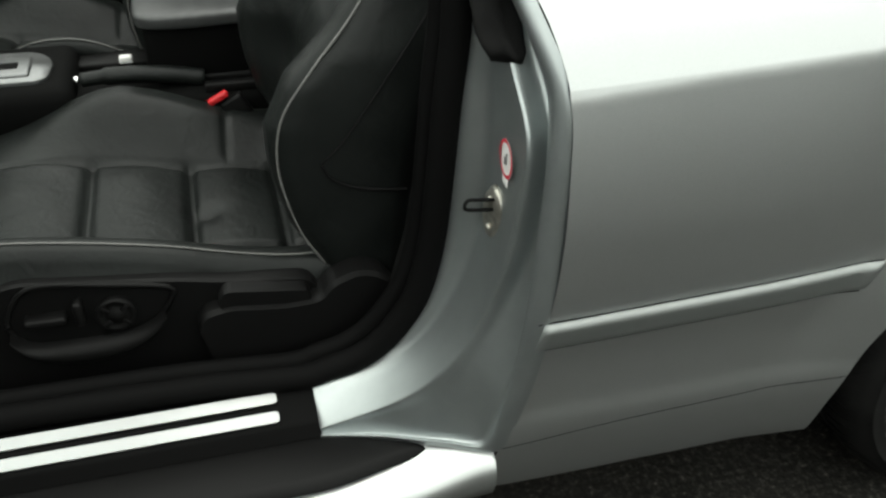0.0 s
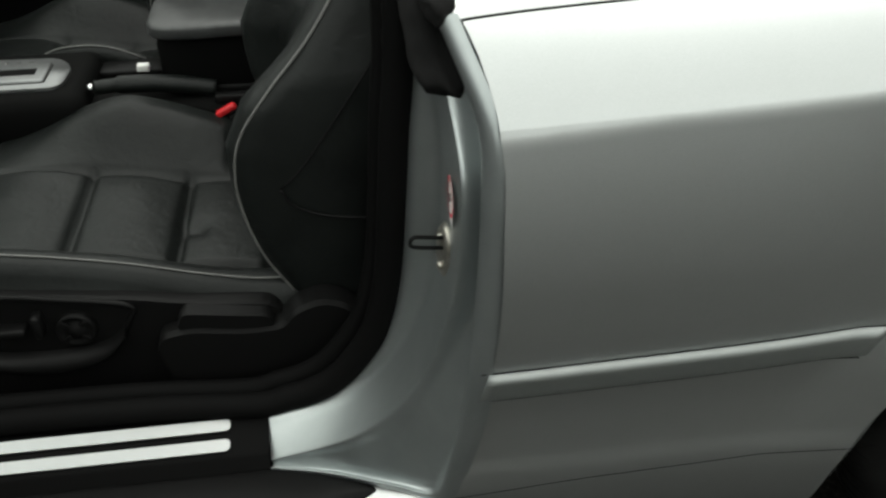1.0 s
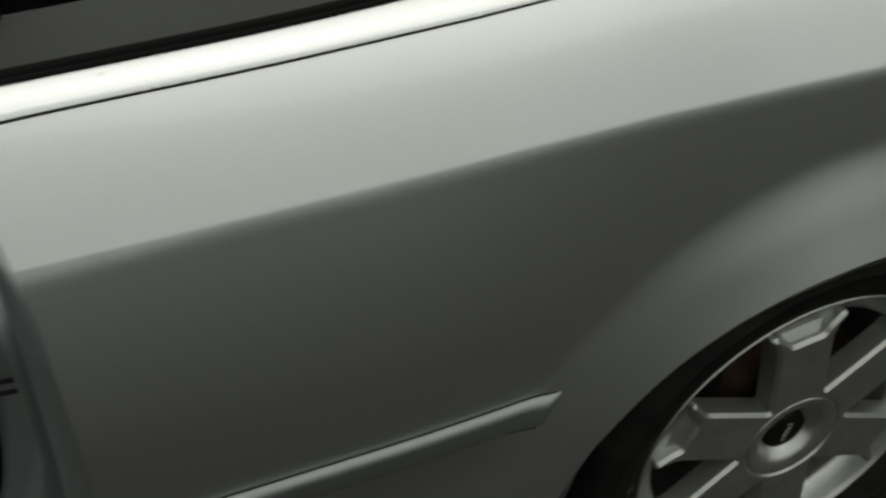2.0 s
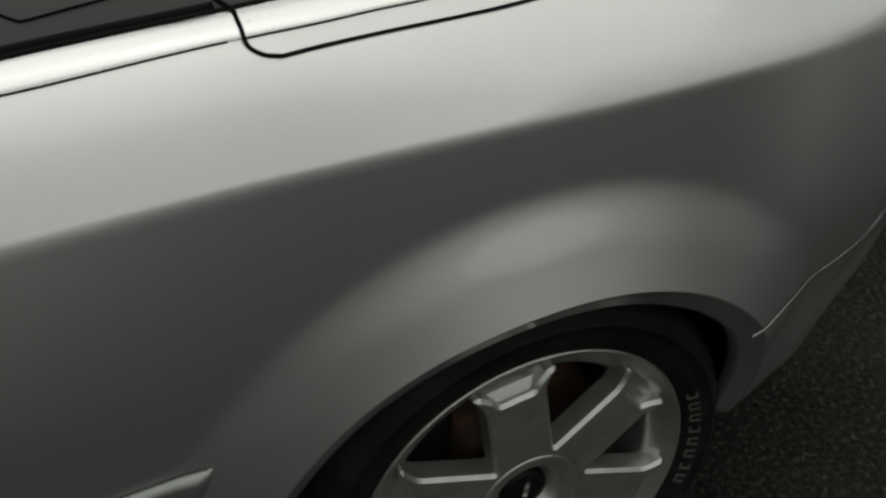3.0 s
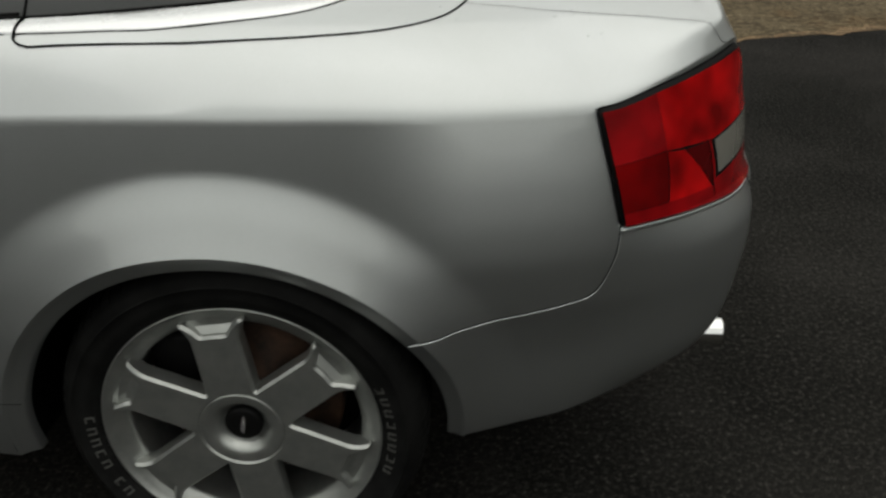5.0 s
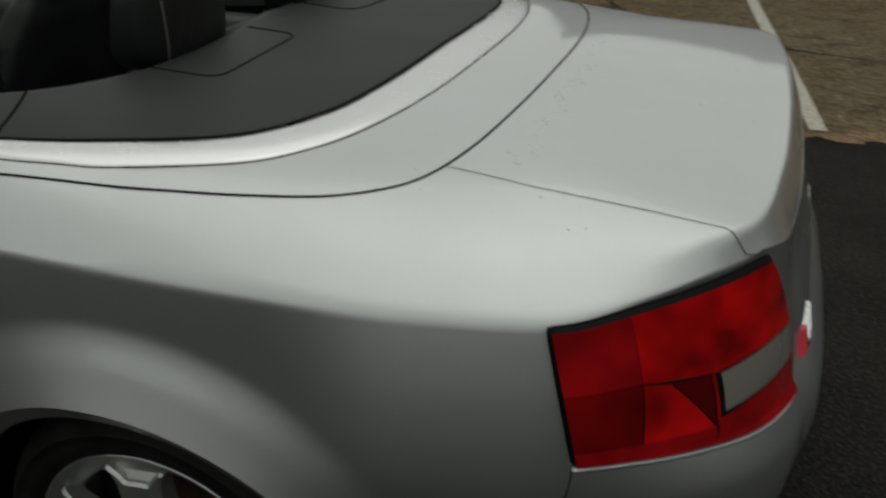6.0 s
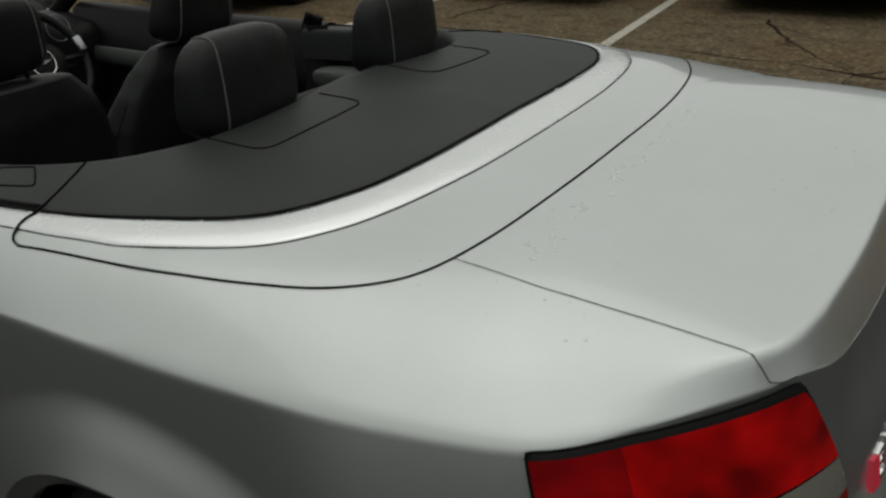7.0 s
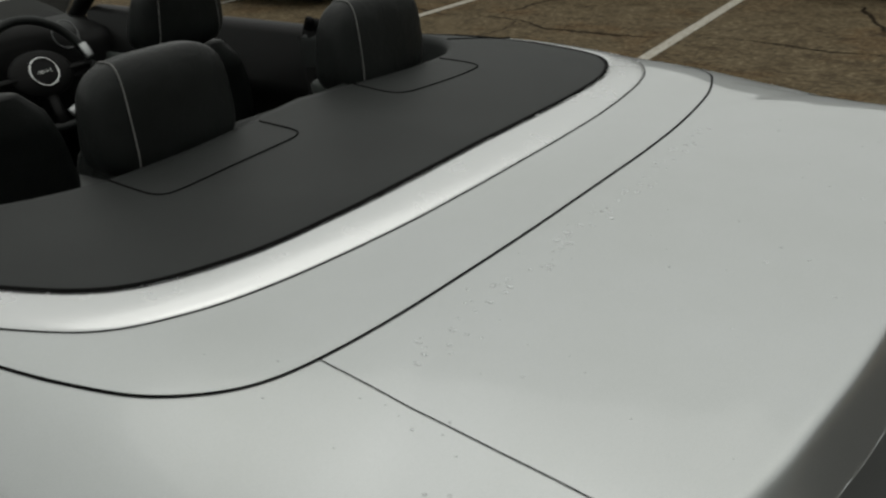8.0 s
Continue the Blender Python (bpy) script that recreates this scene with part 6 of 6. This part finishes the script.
for t, lab in ((radians(12), "bright rim clasp"), (radians(-70), "bright rim clasp")):
    bm = box_bm((-0.016, -0.028, 0.006), (0.016, 0.028, 0.021), 0.006)
    bm.transform(wheel_m @ Matrix.Rotation(t, 4, "Z") @ Matrix.Translation((0.183 if t > 0 else 0.15, 0, 0)))
    part("rim_clasp", bm, SILL_ALU, steer, lab)
for y in (1.40,):
    m = Matrix.Translation((-1.952, y, 0.925)) @ Vector((0.95, 0, 0.3)).to_track_quat("Z", "Y").to_matrix().to_4x4()
    ring = np.array([tuple(m @ Vector((0.047 * math.cos(t), 0.047 * math.sin(t), 0.012))) for t in a])
    tube("dial_ring", np.vstack([ring, ring[:2]]), 0.0022, GATE_METAL, CAR, "dull chrome instrument ring", up=(1, 0, 0))
# column stalk
tube("stalk", np.array([(-1.86, 1.30, 0.80), (-1.85, 1.42, 0.81)]), 0.008, PLASTIC, CAR)

# padded armrests in the rear side trim
for y in (2 * C - 1.515, 1.515):
    blob("rear_armrest", (-0.70, y, 0.838), (0.165, 0.045, 0.036), GREY_TRIM, CAR, "grey-green padded rear side armrest", power=3.0)

# closed far door, its trim, mirror; windscreen frame
door_prof = [(0.225, 0.06), (0.26, 0.028), (0.335, 0.0), (0.40, 0.014), (0.47, 0.019), (0.52, 0.014), (0.60, 0.014), (0.70, 0.018), (0.80, 0.024), (0.851, 0.031), (0.90, 0.050), (0.946, 0.075), (0.954, 0.090)]
rows = [[(x, 2 * C - y - 0.0, z) for z, y in door_prof] for x in np.linspace(-2.10, -0.84, 40)]
grid_object("far_door_skin", np.array(rows), PAINT, CAR, "silver outer skin of the far door", flip=True)
inner = [(0.955, 0.088), (0.970, 0.096), (0.976, 0.125), (0.972, 0.16), (0.955, 0.185), (0.86, 0.20), (0.82, 0.225), (0.775, 0.225), (0.75, 0.20), (0.62, 0.205), (0.60, 0.25), (0.56, 0.25), (0.52, 0.20), (0.40, 0.195), (0.30, 0.20)]
rows = [[(x, 2 * C - y, z) for z, y in inner] for x in np.linspace(-2.10, -0.90, 30)]
grid_object("far_door_trim", np.array(rows), PLASTIC, CAR, "black padded door trim", flip=True)
strip = [(0.835, 0.222), (0.83, 0.232), (0.785, 0.234), (0.772, 0.226)]
rows = [[(x, 2 * C - y, z) for z, y in strip] for x in np.linspace(-1.98, -1.22, 30)]
grid_object("door_trim_band", np.array(rows), GREY_TRIM, CAR, "grey-green door trim band", flip=True)
for y in (0.15, 2 * C - 0.15):
    s = 1 if y < C else -1
    tube("windscreen_pillar", spline([(-2.28, y - 0.02 * s, 0.92), (-1.95, y + 0.03 * s, 1.12), (-1.62, y + 0.12 * s, 1.33), (-1.45, y + 0.22 * s, 1.385)], 40), 0.032, PLASTIC, CAR, "black windscreen pillar", sides=12)
tube("windscreen_header", np.column_stack([np.full(30, -1.44) - 0.05 * np.cos(np.linspace(-1.3, 1.3, 30)), np.linspace(0.34, 2 * C - 0.34, 30), 1.385 + 0.02 * np.cos(np.linspace(-1.3, 1.3, 30))]), 0.03, PLASTIC, CAR, "black windscreen header rail", sides=12)
ws = []
for t in np.linspace(0, 1, 12):
    ws.append([(-2.28 + 0.80 * t - 0.10 * math.cos((v - 0.5) * 2.6), 0.15 + 0.18 * t + v * (2 * C - 0.30 - 0.36 * t), 0.93 + 0.45 * t) for v in np.linspace(0, 1, 20)])
glass = grid_object("windscreen", np.array(ws), GLASS, CAR, "clear windscreen glass")
glass.visible_shadow = False
blob("door_mirror", (-1.93, 2 * C + 0.10, 1.02), (0.06, 0.11, 0.07), PAINT, CAR, "silver door mirror housing", power=3.0)


# ---- things around ----
def drops():
    rng = random.Random(5)
    verts, faces = [], []
    def drop(x, y, r):
        p, nn = deck_xy(np.array([x]), np.array([y]))
        p, nn = p[0], nn[0]
        base = len(verts)
        sx, sy = rng.uniform(0.8, 1.5), rng.uniform(0.7, 1.2)
        for k, (rr, h) in enumerate(((1.0, 0.0), (0.85, 0.35), (0.5, 0.55), (0.0, 0.62))):
            for j in range(10):
                t = 2 * math.pi * j / 10
                verts.append((p[0] + r * rr * sx * math.cos(t), p[1] + r * rr * sy * math.sin(t), p[2] + r * h * 0.7))
        for k in range(3):
            for j in range(10):
                a, b = base + k * 10 + j, base + k * 10 + (j + 1) % 10
                faces.append((a, b, b + 10, a + 10))
    # beads in a broken line behind the gap of the hood lid
    for k in range(26):
        y0 = 0.37 + 0.83 * ((k + rng.uniform(-0.6, 0.6)) / 26) ** 1.15
        for _ in range(rng.randint(1, 4)):
            y = y0 + rng.gauss(0, 0.010)
            x = 0.456 - 0.022 * float(ease(y, 0.85, 1.2)) + rng.gauss(0, 0.008)
            drop(x, y, rng.uniform(0.0020, 0.0050))
    for k in range(60):
        drop(rng.uniform(0.40, 0.80), rng.uniform(0.34, 1.35), rng.uniform(0.0009, 0.0026))
    for k in range(16):
        drop(rng.uniform(0.25, 0.6), rng.uniform(0.2, 0.31), rng.uniform(0.0009, 0.0024))
    ob = mesh_object("water_drops", verts, faces, WATER)
    ob.visible_shadow = False
    tagged(ob, "rain drops beaded on the silver boot lid", "water drops", kind="stuff")


drops()


def parked_car(x0, x1, y_front, paint, label, length=4.3):
    """A parked car, nose or tail towards the near side, seen only low down."""
    car = thing("parked_car", label, "car", ((x0 + x1) / 2, y_front, 0), group="parked cars")
    w = (x1 - x0) / 2
    xm = (x0 + x1) / 2
    rings = []
    prof = [(0.0, 0.22, 0.55, 0.86), (0.05, 0.18, 0.62, 0.95), (0.5, 0.18, 0.86, 1.0), (1.0, 0.18, 0.95, 1.0), (1.5, 0.18, 1.02, 1.0), (length - 0.9, 0.18, 1.02, 1.0), (length - 0.1, 0.2, 0.95, 0.97), (length, 0.3, 0.8, 0.88)]
    for d, lo, hi, k in prof:
        ww = w * k
        rings.append([(xm - ww * 0.95, y_front + d, lo), (xm - ww, y_front + d, lo + 0.12), (xm - ww, y_front + d, hi - 0.18), (xm - ww * 0.93, y_front + d, hi - 0.04), (xm - ww * 0.8, y_front + d, hi), (xm + ww * 0.8, y_front + d, hi), (xm + ww * 0.93, y_front + d, hi - 0.04), (xm + ww, y_front + d, hi - 0.18), (xm + ww, y_front + d, lo + 0.12), (xm + ww * 0.95, y_front + d, lo)])
    loft("body", np.array(rings), paint, car)
    rings = []
    for d, hi, k in ((1.1, 0.98, 0.90), (1.9, 1.38, 0.70), (2.9, 1.42, 0.70), (3.9, 1.0, 0.88)):
        ww = w * k
        rings.append([(xm - ww * 1.1, y_front + d, 0.95), (xm - ww, y_front + d, hi), (xm + ww, y_front + d, hi), (xm + ww * 1.1, y_front + d, 0.95)])
    loft("cabin", np.array(rings), PLASTIC, car, "dark glazed cabin", smooth=False)
    bm = box_bm((xm - w * 0.85, y_front + 0.0, 0.22), (xm + w * 0.85, y_front + 0.1, 0.40), 0.03)
    part("bumper", bm, PLASTIC, car, "black lower bumper")
    for sx in (-1, 1):
        for d in (0.85, length - 0.9):
            cx = xm + sx * (w - 0.03)
            a = np.linspace(0, 2 * np.pi, 36, endpoint=False)
            def wring(x, r):
                return np.stack([np.full(36, x), y_front + d + r * np.cos(a), 0.31 + np.maximum(r * np.sin(a), -0.31)], 1)
            tyre = loft("wheel_tyre", [wring(cx - sx * 0.20, 0.29), wring(cx - sx * 0.19, 0.315), wring(cx - sx * 0.02, 0.315), wring(cx, 0.29), wring(cx, 0.21)], TYRE, car)
            loft("wheel_rim", [wring(cx + sx * 0.002, 0.215), wring(cx + sx * 0.006, 0.20), wring(cx - sx * 0.02, 0.17), wring(cx - sx * 0.01, 0.05)], ALLOY, tyre)


parked_car(-1.38, 0.32, 7.62, DARK_PAINT, "black parked car in a bay on brown tarmac")
parked_car(-3.95, -2.25, 7.42, DARK_PAINT, "dark parked car with alloy wheels in a bay")
parked_car(-6.9, -5.2, 5.75, DARK_PAINT, "dark parked car in a bay beside others")
parked_car(-9.2, -7.4, 7.0, PAINT, "silver parked car in a far bay")


def far_block(x0, x1, y0, y1, h, label):
    b = thing("building", label, "building", ((x0 + x1) / 2, (y0 + y1) / 2, 0))
    part("wall", box_bm((x0, y0, 0), (x1, y1, h), 0.05), WALL, b)
    part("roof", box_bm((x0 - 0.3, y0 - 0.3, h), (x1 + 0.3, y1 + 0.3, h + 0.3), 0.05), GREY_TRIM, b)


# plain blocks close the car park; first three follow a skyline mirrored in paint
far_block(-40, -7, 34, 46, 6.6, "plain grey building far across the car park")
far_block(-6.9, 12, 34, 48, 7.3, "low plain grey building far across the car park")
far_block(12.1, 27.6, 33, 45, 6.9, "plain grey building at the far end of the car park")
# unseen blocks, added to darken reflections in the tail and sides
far_block(28, 40, -50, -24.1, 5.6, "low plain grey building behind the car")
far_block(28, 40, -24, -8.1, 7.6, "plain grey building behind the car")
far_block(28, 40, -8, 33, 11.0, "tall plain grey building behind the car")
far_block(-58, -46, -30, 28, 7.0, "long plain grey building ahead of the car")
far_block(-46, 27.6, -50, -40, 5.0, "low plain grey building across the asphalt")
